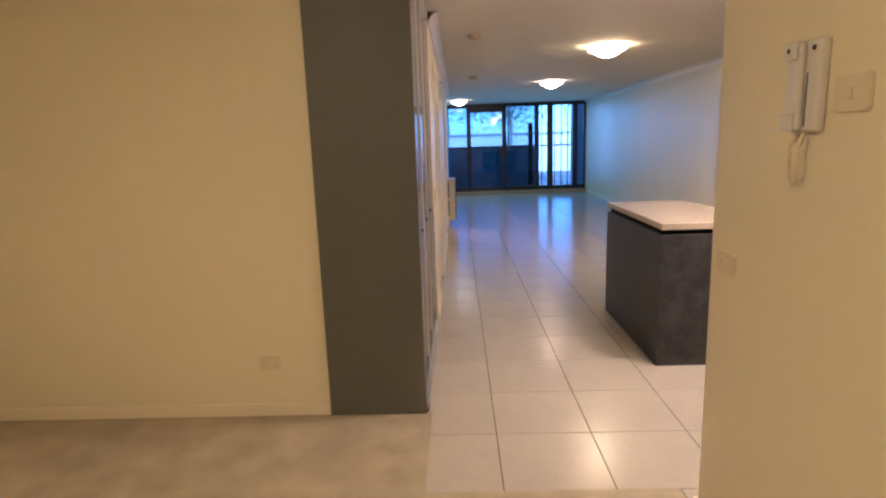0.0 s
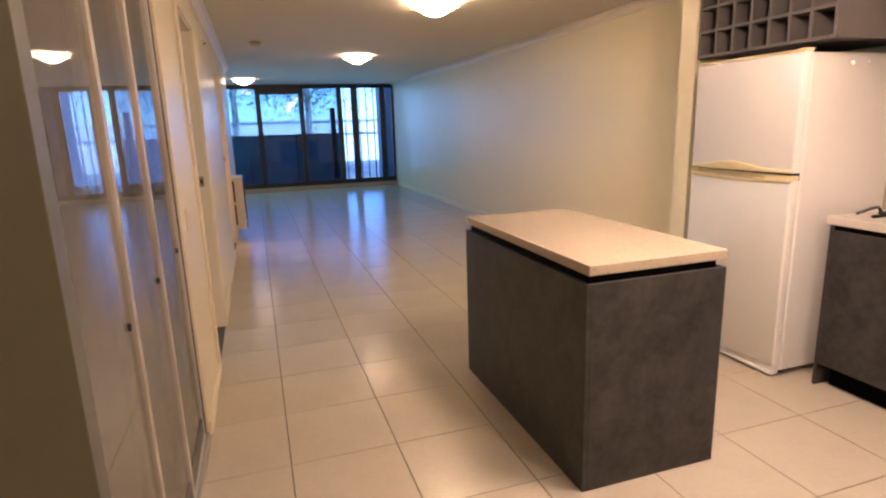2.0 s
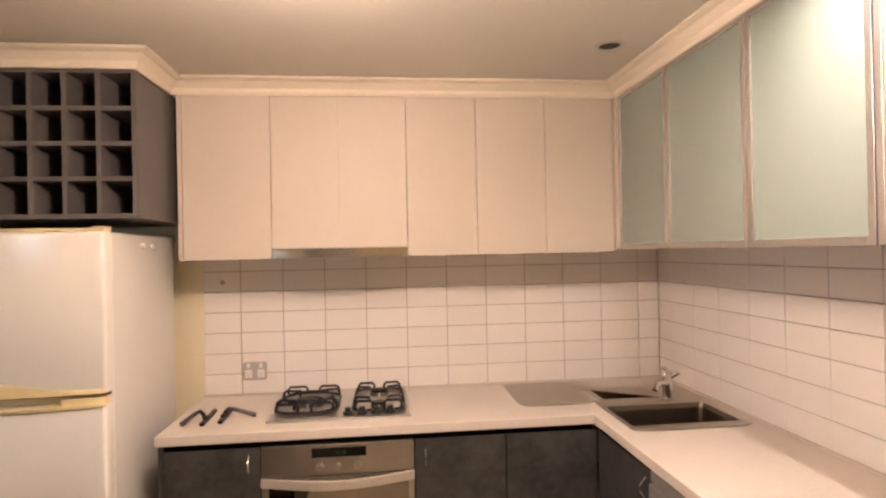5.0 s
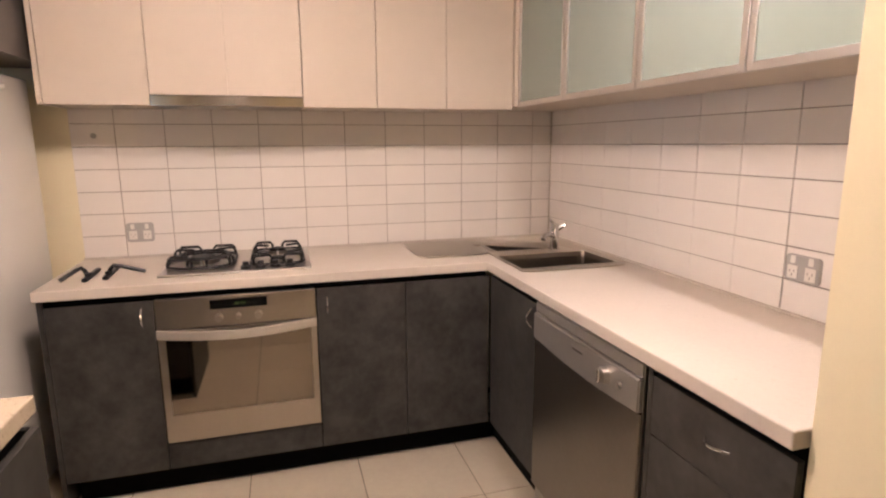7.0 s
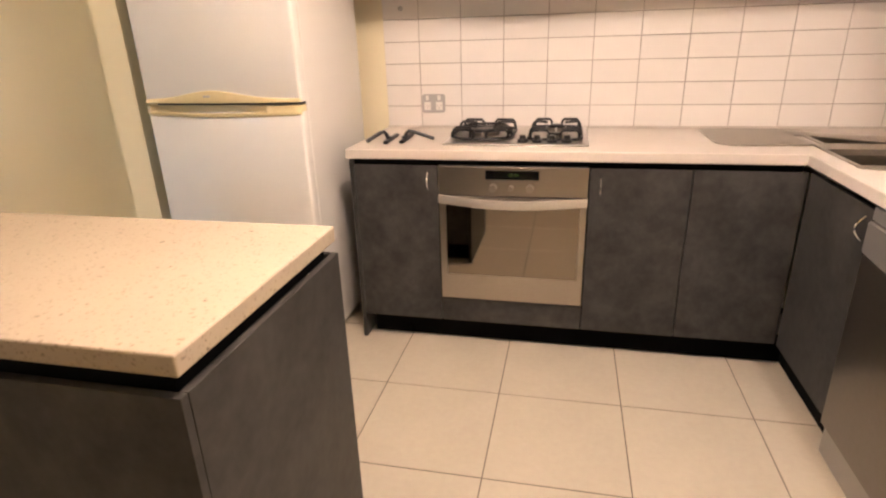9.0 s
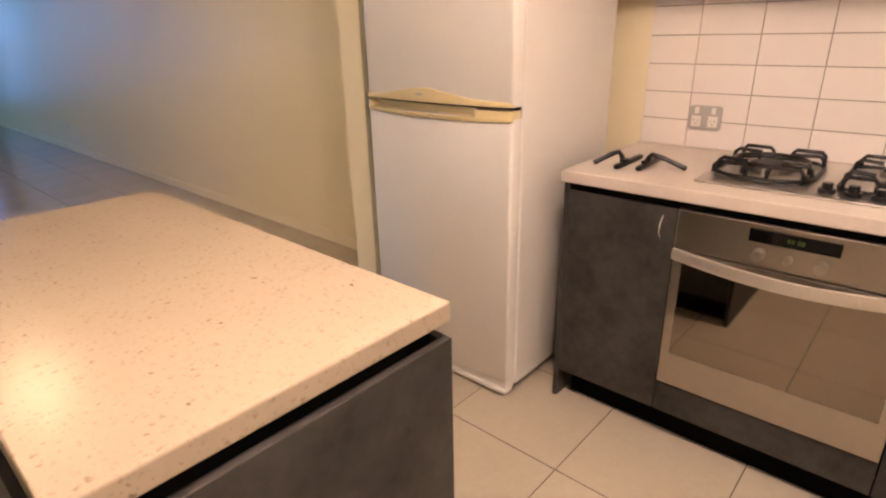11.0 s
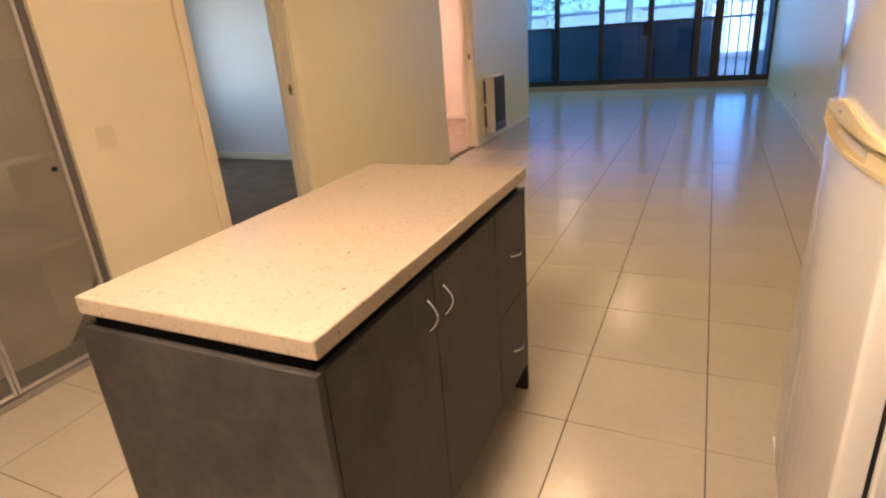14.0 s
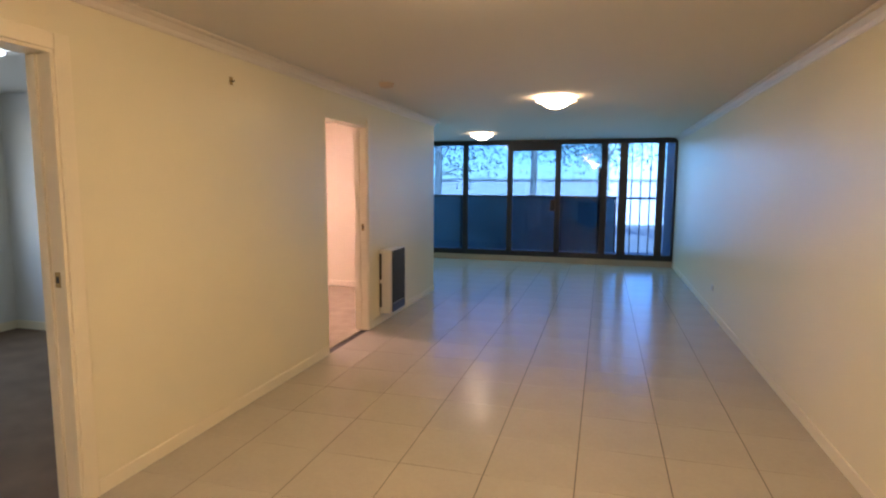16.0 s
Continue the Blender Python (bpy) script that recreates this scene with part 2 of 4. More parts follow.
LINING = material("cupboard_lining", (0.80, 0.76, 0.65), 0.6, vary=0.06, grain=40, blotch=2, bump=0.02)
SHELF = material("shelf_laminate", (0.85, 0.82, 0.75), 0.5, vary=0.05, grain=40, blotch=2, bump=0.01)
DOORGLASS = glass("grey_door_glass", (0.97, 0.95, 0.89), film=(0.74, 0.70, 0.58), milk=0.20)
OVEN_MIRROR = mirror_material("oven_mirror_glass", (0.28, 0.245, 0.20), 0.04)


FROST = glass("frosted_glass", (0.80, 0.90, 0.83), rough=0.25, film=(0.50, 0.58, 0.50), milk=0.46)
BALUSTRADE = material("tinted_balustrade_glass", (0.40, 0.60, 0.50), 0.3, grain=6, blotch=1.3, bump=0.0, color2=(0.13, 0.25, 0.22))


# ---- mesh helpers ----
def box(bm, x0, x1, y0, y1, z0, z1, bevel=0.0):
    v = [bm.verts.new((x, y, z)) for x in (x0, x1) for y in (y0, y1) for z in (z0, z1)]
    f = [bm.faces.new([v[i] for i in q]) for q in ((0, 1, 3, 2), (4, 6, 7, 5), (0, 4, 5, 1), (2, 3, 7, 6), (0, 2, 6, 4), (1, 5, 7, 3))]
    if bevel:
        edges = list({e for q in f for e in q.edges})
        bmesh.ops.bevel(bm, geom=edges, offset=bevel, segments=2, profile=0.5, affect="EDGES")
    return bm


def boxes(*lists, bevel=0.0):
    bm = bmesh.new()
    for b in lists:
        box(bm, *b, bevel=bevel)
    return bm


def cyl(bm, center, r, depth, axis="z", r2=None, seg=24):
    m = Matrix.Translation(center)
    if axis == "x":
        m = m @ Matrix.Rotation(radians(90), 4, "Y")
    elif axis == "y":
        m = m @ Matrix.Rotation(radians(-90), 4, "X")
    bmesh.ops.create_cone(bm, cap_ends=True, segments=seg, radius1=r, radius2=r if r2 is None else r2, depth=depth, matrix=m)
    return bm


def tube(bm, pts, r, seg=8, closed=False):
    """A round bar along a line of points."""
    pts = [Vector(p) for p in pts]
    rings = []
    for i, p in enumerate(pts):
        a = pts[i - 1] if i or closed else p
        c = pts[(i + 1) % len(pts)] if i + 1 < len(pts) or closed else p
        d = (c - a).normalized()
        side = d.cross(Vector((0, 0, 1)))
        if side.length < 0.01:
            side = d.cross(Vector((0, 1, 0)))
        side.normalize()
        up = side.cross(d)
        rings.append([bm.verts.new(p + r * (math.cos(q) * side + math.sin(q) * up)) for q in [2 * math.pi * j / seg for j in range(seg)]])
    pairs = list(zip(rings, rings[1:])) + ([(rings[-1], rings[0])] if closed else [])
    for a, b in pairs:
        for j in range(seg):
            bm.faces.new((a[j], a[(j + 1) % seg], b[(j + 1) % seg], b[j]))
    if not closed:
        bm.faces.new(rings[0][::-1])
        bm.faces.new(rings[-1])
    return bm


def prism(bm, outline, z0, z1):
    lo = [bm.verts.new((x, y, z0)) for x, y in outline]
    hi = [bm.verts.new((x, y, z1)) for x, y in outline]
    n = len(outline)
    bm.faces.new(lo[::-1])
    bm.faces.new(hi)
    for i in range(n):
        bm.faces.new((lo[i], lo[(i + 1) % n], hi[(i + 1) % n], hi[i]))
    return bm


def lathe(bm, profile, center, seg=32):
    rings = []
    for r, z in profile:
        rings.append([bm.verts.new((center[0] + r * math.cos(2 * math.pi * j / seg), center[1] + r * math.sin(2 * math.pi * j / seg), center[2] + z)) for j in range(seg)])
    for a, b in zip(rings, rings[1:]):
        for j in range(seg):
            bm.faces.new((a[j], a[(j + 1) % seg], b[(j + 1) % seg], b[j]))
    return bm


def part(name, bm, mat, parent=None, label="", smooth=False):
    bmesh.ops.recalc_face_normals(bm, faces=bm.faces)
    me = bpy.data.meshes.new(name)
    bm.to_mesh(me)
    bm.free()
    if smooth:
        for p in me.polygons:
            p.use_smooth = True
        me.set_sharp_from_angle(angle=radians(38))
    me.materials.append(mat)
    ob = new(name, me)
    if parent:
        ob.parent = parent
        ob.matrix_parent_inverse = parent.matrix_world.inverted()
    if label:
        ob["label"] = label
    return ob


def thing(name, x, y, z, label, category, group="", kind=""):
    ob = new(name)
    ob.empty_display_size = 0.05
    ob.matrix_world = Matrix.Translation((x, y, z))
    return tagged(ob, label, category, group, kind)


def structure(name, bm, mat, label, category):
    return tagged(part(name, bm, mat), label, category, kind="structure")


# ---- setting ----
H = 2.365
WX, EX = -0.06, 3.50
D1, D2 = (5.235, 6.069, 2.065), (8.505, 9.385, 2.075)

structure("wall_west", boxes(
    (-0.19, WX, 4.45, D1[0], -0.02, H), (-0.19, WX, D1[0], D1[1], D1[2], H), (-0.19, WX, D1[1], D2[0], -0.02, H),
    (-0.19, WX, D2[0], D2[1], D2[2], H), (-0.19, WX, D2[1], 11.70, -0.02, H)), WALL,
    "cream painted wall with two doorways and a wall heater", "wall")
structure("wall_east", boxes((EX, 3.70, 4.875, 15.50, -0.02, H)), WALL, "long cream painted living room wall", "wall")
structure("wall_nib", boxes((2.87, 3.70, 4.745, 4.875, -0.02, H)), WALL, "cream painted nib wall beside the refrigerator", "wall")
structure("wall_kitchen_back", boxes((3.57, 3.70, 1.34, 4.745, -0.02, H)), WALL, "cream painted wall behind the kitchen bench", "wall")
structure("wall_kitchen_side", boxes((1.37, 3.57, 1.34, 1.47, -0.02, H)), WALL, "cream painted wall behind the sink bench", "wall")
structure("wall_hall_east", boxes((1.003, 1.37, -1.30, 2.053, -0.02, H)), WALL, "yellow-cream hall wall carrying an intercom handset", "wall")
structure("wall_hall_north", boxes((-2.60, -0.585, 2.925, 3.08, -0.02, H)), WALL, "yellow-cream hall wall with a low power point", "wall")
structure("wall_hall_south", boxes((-2.73, 1.37, -1.43, -1.30, -0.02, H)), WALL, "plain cream hall wall", "wall")
structure("wall_hall_west", boxes((-2.73, -2.60, -1.30, 3.08, -0.02, H)), WALL, "plain cream hall wall", "wall")
structure("wall_wardrobe_back", boxes((-0.72, -0.60, 3.08, 4.32, -0.02, H), (-0.72, -0.19, 4.45, 4.58, -0.02, H)), WALL, "plain cream wall behind the wardrobe", "wall")
structure("wall_bedroom_south", boxes((-3.70, -0.72, 4.45, 4.58, -0.02, H)), BEDROOM, "plain pale bedroom wall", "wall")
structure("wall_bedroom_west", boxes((-3.68, -3.55, 4.58, 6.25, -0.02, H), (-3.68, -3.55, 6.25, 7.70, -0.02, 0.85), (-3.68, -3.55, 6.25, 7.70, 2.1, H), (-3.68, -3.55, 7.70, 11.57, -0.02, H)), BEDROOM, "pale bedroom wall with a window opening", "wall")
structure("wall_bedroom_divider", boxes((-3.55, -0.19, 8.40, 8.53, -0.02, H)), BEDROOM, "pale wall between the two bedrooms", "wall")
structure("wall_living_return", boxes((-3.55, -0.19, 11.57, 11.70, -0.02, H)), WALL, "cream wall where the living room widens", "wall")
structure("wall_living_west", boxes((-2.53, -2.40, 11.70, 15.50, -0.02, H)), WALL, "plain cream living room wall", "wall")
structure("ceiling", boxes((-3.9, 3.9, -1.6, 15.62, H, H + 0.2)), CEIL, "flat off-white painted ceiling", "ceiling")
structure("floor_carpet_hall", boxes((-2.60, 1.003, -1.30, 2.218, -0.06, 0.004), (-2.60, -0.04, 2.218, 2.925, -0.06, 0.004)), CARPET, "short brown carpet in the entry hall", "carpet")
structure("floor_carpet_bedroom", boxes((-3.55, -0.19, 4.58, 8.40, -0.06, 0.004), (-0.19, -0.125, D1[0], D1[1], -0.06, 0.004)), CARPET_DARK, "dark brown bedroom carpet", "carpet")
structure("floor_carpet_bedroom_2", boxes((-3.55, -0.19, 8.53, 11.57, -0.06, 0.004), (-0.19, -0.125, D2[0], D2[1], -0.06, 0.004)), CARPET, "brown carpet in the lit bedroom", "carpet")


def strip(name, pieces, label):
    structure(name, boxes(*pieces, bevel=0.004), TRIM, label, "baseboard")


strip("baseboard_hall", [(-2.6, -0.587, 2.911, 2.925, 0.004, 0.075), (0.989, 1.003, -1.3, 2.053, 0.0, 0.075), (0.989, 1.37, 2.053, 2.067, 0.0, 0.075)], "low cream painted baseboard in the hall")
strip("baseboard_west", [(WX, WX + 0.013, 4.46, D1[0] - 0.07, 0.0, 0.075), (WX, WX + 0.013, D1[1] + 0.075, D2[0] - 0.01, 0.0, 0.075), (WX, WX + 0.013, D2[1] + 0.07, 11.70, 0.0, 0.075)], "low cream painted baseboard under the west wall")
strip("baseboard_east", [(EX - 0.013, EX, 4.89, 15.15, 0.0, 0.075), (2.87, EX - 0.013, 4.875, 4.888, 0.0, 0.075), (2.856, 2.87, 4.735, 4.888, 0.0, 0.075)], "low cream painted baseboard under the long wall")
strip("baseboard_bedroom", [(-3.55, -0.19, 8.386, 8.40, 0.004, 0.09), (-3.55, -3.536, 4.58, 8.386, 0.004, 0.09), (-3.55, -0.19, 11.556, 11.57, 0.004, 0.09)], "white bedroom baseboard")


def cornice(name, pts, size, label):
    """A coved cornice along a line of corner points; the room lies to the right of the line."""
    bm = bmesh.new()
    prof = [(0, -size), (0.008, -size), (0.014, -size + 0.012), (0.25 * size, -0.62 * size), (0.62 * size, -0.25 * size), (size - 0.012, -0.014), (size, -0.008), (size, 0)]
    rows = []
    for i, p in enumerate(pts):
        p = Vector(p)
        d1 = (p - Vector(pts[i - 1])).normalized() if i else None
        d2 = (Vector(pts[i + 1]) - p).normalized() if i + 1 < len(pts) else None
        d1, d2 = d1 or d2, d2 or d1
        n1, n2 = Vector((d1.y, -d1.x)), Vector((d2.y, -d2.x))
        n = (n1 + n2) / (1 + n1.dot(n2))
        rows.append([bm.verts.new((p.x + n.x * a, p.y + n.y * a, H - 0.002 + b)) for a, b in prof])
    for a, b in zip(rows, rows[1:]):
        for j in range(len(prof) - 1):
            bm.faces.new((a[j], a[j + 1], b[j + 1], b[j]))
    structure(name, bm, CORNICE, label, "cornice")


cornice("trim_cornice_west", [(WX, 4.46), (WX, 11.70), (-2.4, 11.70)], 0.070, "coved white plaster cornice")
cornice("trim_cornice_kitchen", [(EX, 15.2), (EX, 4.875), (2.87, 4.875), (2.87, 3.862), (3.21, 3.862), (3.21, 1.85), (1.37, 1.85)], 0.068, "coved cream plaster cornice over the cupboards")


def door_trim(name, d, both):
    y0, y1, top = d
    t = thing(name, WX, (y0 + y1) / 2, 0, "cream painted doorway lining with the door out of view", "doorway", kind="structure")
    part("jamb", boxes((-0.195, WX + 0.004, y0, y0 + 0.018, 0, top - 0.018), bevel=0.002), TRIM, t)
    j = part("jamb", boxes((-0.195, WX + 0.004, y1 - 0.018, y1, 0, top - 0.018), bevel=0.002), TRIM, t)
    part("head", boxes((-0.195, WX + 0.004, y0, y1, top - 0.018, top), bevel=0.002), TRIM, t)
    part("stop", boxes((-0.15, -0.13, y0 + 0.018, y0 + 0.03, 0, top - 0.02), (-0.15, -0.13, y1 - 0.03, y1 - 0.018, 0, top - 0.02)), TRIM, t)
    if both:
        part("architrave", boxes((WX, WX + 0.016, y0 - 0.062, y0 + 0.004, 0, top + 0.066), bevel=0.004), TRIM, t)
    part("architrave", boxes((WX, WX + 0.016, y1 - 0.004, y1 + 0.07, 0, top + 0.066), bevel=0.004), TRIM, t)
    if both:
        part("architrave", boxes((WX, WX + 0.016, y0 + 0.005, y1 - 0.005, top - 0.004, top + 0.066), bevel=0.004), TRIM, t)
    part("strike_plate", boxes((-0.115, -0.085, y1 - 0.0205, y1 - 0.018, 1.03, 1.10)), BRASS, j, "small brass strike plate")
    part("latch_hole", boxes((-0.108, -0.092, y1 - 0.0215, y1 - 0.0205, 1.05, 1.08)), BLACK, j)


door_trim("door_1", D1, True)
door_trim("door_2", D2, False)

# ---- window wall ----
WY = 15.25
structure("window_sill_step", boxes((-2.40, EX, 15.14, 15.50, -0.02, 0.10)), TILE, "low tiled step under the window wall", "sill")
structure("window_head", boxes((-2.40, EX, 15.20, 15.50, 2.335, H)), FRAME, "dark head beam over the window wall", "beam")


def window(name, x0, x1, label, frame_w=0.05, top=2.335, handle=False, y=WY, pane=None):
    t = thing(name, (x0 + x1) / 2, y, 0.10, label, "window", kind="structure")
    part("window_frame", boxes((x0, x0 + frame_w, y - 0.03, y + 0.03, 0.10, top), (x1 - frame_w, x1, y - 0.03, y + 0.03, 0.10, top),
                              (x0 + frame_w, x1 - frame_w, y - 0.03, y + 0.03, 0.10, 0.20), (x0 + frame_w, x1 - frame_w, y - 0.03, y + 0.03, top - 0.06, top), bevel=0.003), FRAME, t)
    p = part("pane", boxes((x0 + frame_w, x1 - frame_w, y - 0.004, y + 0.004, 0.20, top - 0.06)), pane or PANE, t)
    p.visible_shadow = False
    if handle:
        h = part("handle", boxes((x1 - 0.135, x1 - 0.032, y - 0.075, y - 0.033, 1.00, 1.22), bevel=0.018), BLACK, t, "black pull handle")
        part("lock", boxes((x1 - 0.112, x1 - 0.055, y - 0.088, y - 0.074, 1.07, 1.15), bevel=0.005), BLACK, h)
    return t


window("window_1", -2.395, -1.39, "dark framed fixed glass panel")
window("window_2", -1.385, -0.46, "dark framed fixed glass panel")
window("window_3", -0.455, 0.44, "dark framed fixed glass panel")
window("window_4", 0.445, 1.37, "dark framed sliding glass door with a black pull", top=2.215, handle=True)
window("window_5", 1.375, 2.22, "dark framed fixed glass panel")
window("window_6", 2.225, 2.56, "narrow dark framed glass panel beside the balcony door", 0.06, pane=PALE_PANE)
window("door_3", 2.575, 3.24, "dark framed glass balcony door standing shut", 0.075, pane=PALE_PANE)
window("window_7", 3.245, 3.50, "narrow dark framed glass panel at the wall", 0.045)
# posts that close the joints between the units, and the bar over the sliding door
for n, mx in enumerate((-1.3875, -0.4575, 0.4425, 1.3725, 2.2225, 2.5675, 3.2425)):
    structure("mullion_%d" % (n + 1), boxes((mx - 0.028, mx + 0.028, WY - 0.042, WY + 0.042, 0.102, 2.333)), FRAME,
              "dark metal post between two window units", "mullion")
structure("transom", boxes((0.472, 1.343, WY - 0.036, WY + 0.036, 2.207, 2.333)), FRAME, "dark metal bar over the sliding glass door", "transom")

# ---- outside ----
structure("balcony_floor", boxes((-4.5, 5.5, 15.50, 17.3, -0.25, 0.02)), CONCRETE, "grey concrete balcony floor", "balcony")
structure("balcony_side_wall", boxes((3.52, 3.72, 15.502, 17.298, 0.02, 2.75)), CONCRETE, "grey concrete side wall of the balcony", "wall")
structure("ground", boxes((-900, 900, 17.4, 2500, -0.9, -0.6)), GROUND, "grey ground outside reaching the horizon", "ground")
rail = thing("balustrade", 0.5, 17.1, 0.02, "dark blue-tinted glass balustrade along the balcony edge", "balustrade")
part("top_rail", boxes((-4.5, 2.51, 17.06, 17.12, 1.225, 1.26), bevel=0.006), FRAME, rail)
for i in range(6):
    x = -4.5 + i * 1.165
    part("panel", boxes((x + 0.02, x + 1.145, 17.085, 17.097, 0.02, 1.225)), BALUSTRADE, rail)
for i in range(7):
    x = -4.5 + i * 1.165
    part("post", boxes((x - 0.018, x + 0.018, 17.06, 17.12, 0.02, 1.225), bevel=0.004), FRAME, rail)
post = tagged(part("balcony_post", boxes((2.11, 2.23, 16.05, 16.17, 0.02, 1.87), bevel=0.006), FRAME), "dark square post standing on the balcony", "post")
scr = thing("privacy_screen", 3.2, 17.0, 0.02, "vertical batten screen standing on the balcony", "screen")
for i in range(5):
    x = 2.60 + i * 0.19
    part("batten", boxes((x, x + 0.028, 16.98, 17.02, 0.02, 2.75), bevel=0.004), SCREEN, scr)
part("rail", boxes((2.55, 3.48, 17.021, 17.05, 1.2, 1.25)), SCREEN, scr)


def tree(x, y, h, spread, seed):
    rng = random.Random(seed)
    t = thing("tree", x, y, -0.6, "leafy green street tree seen over the balustrade", "tree", "street trees")
    bm = bmesh.new()
    tube(bm, [(x, y, -0.6), (x + 0.1, y, h * 0.3), (x + 0.05, y + 0.1, h * 0.62)], 0.12, 8)
    tips = []
    for i in range(9):
        a = rng.uniform(0, 6.28)
        b = Vector((x + 0.08, y, h * rng.uniform(0.27, 0.58)))
        e = b + Vector((math.cos(a) * spread * rng.uniform(0.5, 0.95), math.sin(a) * spread * 0.7, h * rng.uniform(0.02, 0.30)))
        tube(bm, [b, b.lerp(e, 0.5) + Vector((0, 0, 0.2)), e], 0.026, 6)
        tips += [e, b.lerp(e, 0.6)]
    part("trunk", bm, BARK, t)
    bm = bmesh.new()
    for e in tips:
        for _ in range(270):
            p = e + Vector((rng.gauss(0, 0.75), rng.gauss(0, 0.7), 0.12 + rng.gauss(0, 0.42)))
            r = Euler((rng.uniform(0, 6.3), rng.uniform(0, 6.3), rng.uniform(0, 6.3))).to_matrix()
            s = rng.uniform(0.03, 0.075)
            v = [bm.verts.new(p + r @ Vector(q) * s) for q in ((-1, 0, 0), (0, -0.45, 0.1), (1.1, 0, 0), (0, 0.45, 0.1))]
            bm.faces.new(v)
    part("crown", bm, LEAF, t)


for i, (x, y, h, s) in enumerate(((-3.4, 23, 6.4, 2.4), (-0.4, 25.5, 6.9, 2.6), (2.2, 23.5, 6.5, 2.2), (5.4, 24.5, 6.8, 2.4), (-7.0, 26, 7.0, 2.8))):
    tree(x, y, h, s, 11 + i)
fac = thing("boundary_wall", 2, 36, -0.6, "low pale pink rendered wall across the street", "wall")
part("wall", boxes((-26, 30, 36, 36.4, -0.6, 1.75)), RENDERED, fac)
part("coping", boxes((-26, 30, 35.9, 36.5, 1.75, 1.85)), CONCRETE, fac)
for i in range(12):
    x = -24 + i * 4.5
    part("pier", boxes((x, x + 0.5, 35.85, 35.998, -0.6, 1.748)), RENDERED, fac)


# ---- ceiling fittings ----
def ceiling_light(x, y, strength, color, label, big=1.0):
    t = thing("ceiling_light", x, y, H, label, "ceiling light", "dome ceiling lights")
    part("base_plate", lathe(bmesh.new(), [(0.0, -0.014), (0.10 * big, -0.014), (0.115 * big, -0.006), (0.115 * big, 0)], (x, y, H), 28), ALU, t)
    part("shade", lathe(bmesh.new(), [(0.198 * big, -0.036), (0.196 * big, -0.041), (0.165 * big, -0.052), (0.125 * big, -0.073), (0.08 * big, -0.098), (0.035 * big, -0.113), (0.0, -0.117)], (x, y, H), 36), glowing("lamp_glass", color, strength, (x, y, H - 0.09), 0.2 * big), t, "glowing frosted glass bowl", smooth=True)
    for i in range(3):
        a = math.radians(20 + 120 * i)
        c, s = math.cos(a), math.sin(a)
        bm = tube(bmesh.new(), [(x + c * 0.09 * big, y + s * 0.09 * big, H - 0.008), (x + c * 0.205 * big, y + s * 0.205 * big, H - 0.03), (x + c * 0.212 * big, y + s * 0.212 * big, H - 0.05), (x + c * 0.17 * big, y + s * 0.17 * big, H - 0.058)], 0.006, 6)
        part("clip", bm, BRASS, t)
    part("finial", lathe(bmesh.new(), [(0.0, -0.125), (0.009, -0.12), (0.011, -0.113), (0.0, -0.111)], (x, y, H), 12), BRASS, t)


ceiling_light(1.75, 6.40, 6.4, (1.0, 0.735, 0.42), "lit glass bowl ceiling light with brass clips")
ceiling_light(1.74, 9.92, 2.3, LAMP_WARM, "lit glass bowl ceiling light with brass clips")
ceiling_light(0.20, 13.65, 1.6, (1.0, 0.86, 0.70), "lit glass bowl ceiling light near the window wall")
ceiling_light(1.86, 3.12, 9.4, (1.0, 0.755, 0.60), "lit glass bowl ceiling light over the kitchen")
# lamp added out of view to light the hall
ceiling_light(-0.70, 0.55, 8.6, (1.0, 0.755, 0.45), "added glass bowl ceiling light, unseen, that lights the hall")
ceiling_light(-1.67, 6.80, 0.9, (0.60, 0.77, 1.0), "lit white glass bowl ceiling light in the bedroom", 1.15)
ceiling_light(-1.7, 9.80, 17.0, (1.0, 0.66, 0.74), "lit glass bowl ceiling light in the second bedroom")


def smoke_alarm(x, y):
    t = thing("smoke_alarm", x, y, H, "small round tan smoke alarm on the ceiling", "smoke alarm", "smoke alarms")
    part("base", lathe(bmesh.new(), [(0.0, -0.02), (0.066, -0.02), (0.066, 0)], (x, y, H), 24), ALARM_TAN, t)
    part("cover", lathe(bmesh.new(), [(0.0, -0.042), (0.03, -0.042), (0.055, -0.034), (0.058, -0.02)], (x, y, H), 24), ALARM_TAN, t)


smoke_alarm(0.32, 5.47)
smoke_alarm(0.39, 8.80)


def downlight(x, y, face, label):
    dl = thing("downlight", x, y, H, label, "downlight", "kitchen downlights")
    part("ring", lathe(bmesh.new(), [(0.055, -0.001), (0.055, -0.006), (0.04, -0.006), (0.038, -0.001)], (x, y, H), 24), ALU, dl)
    part("reflector", lathe(bmesh.new(), [(0.0, -0.002), (0.039, -0.002)], (x, y, H), 24), face, dl)


downlight(2.725, 2.08, BLACK, "unlit recessed downlight with a dark reflector")
downlight(1.80, 2.07, glowing("downlight_face", (1.0, 0.83, 0.70), 8.0), "lit recessed downlight over the bench")

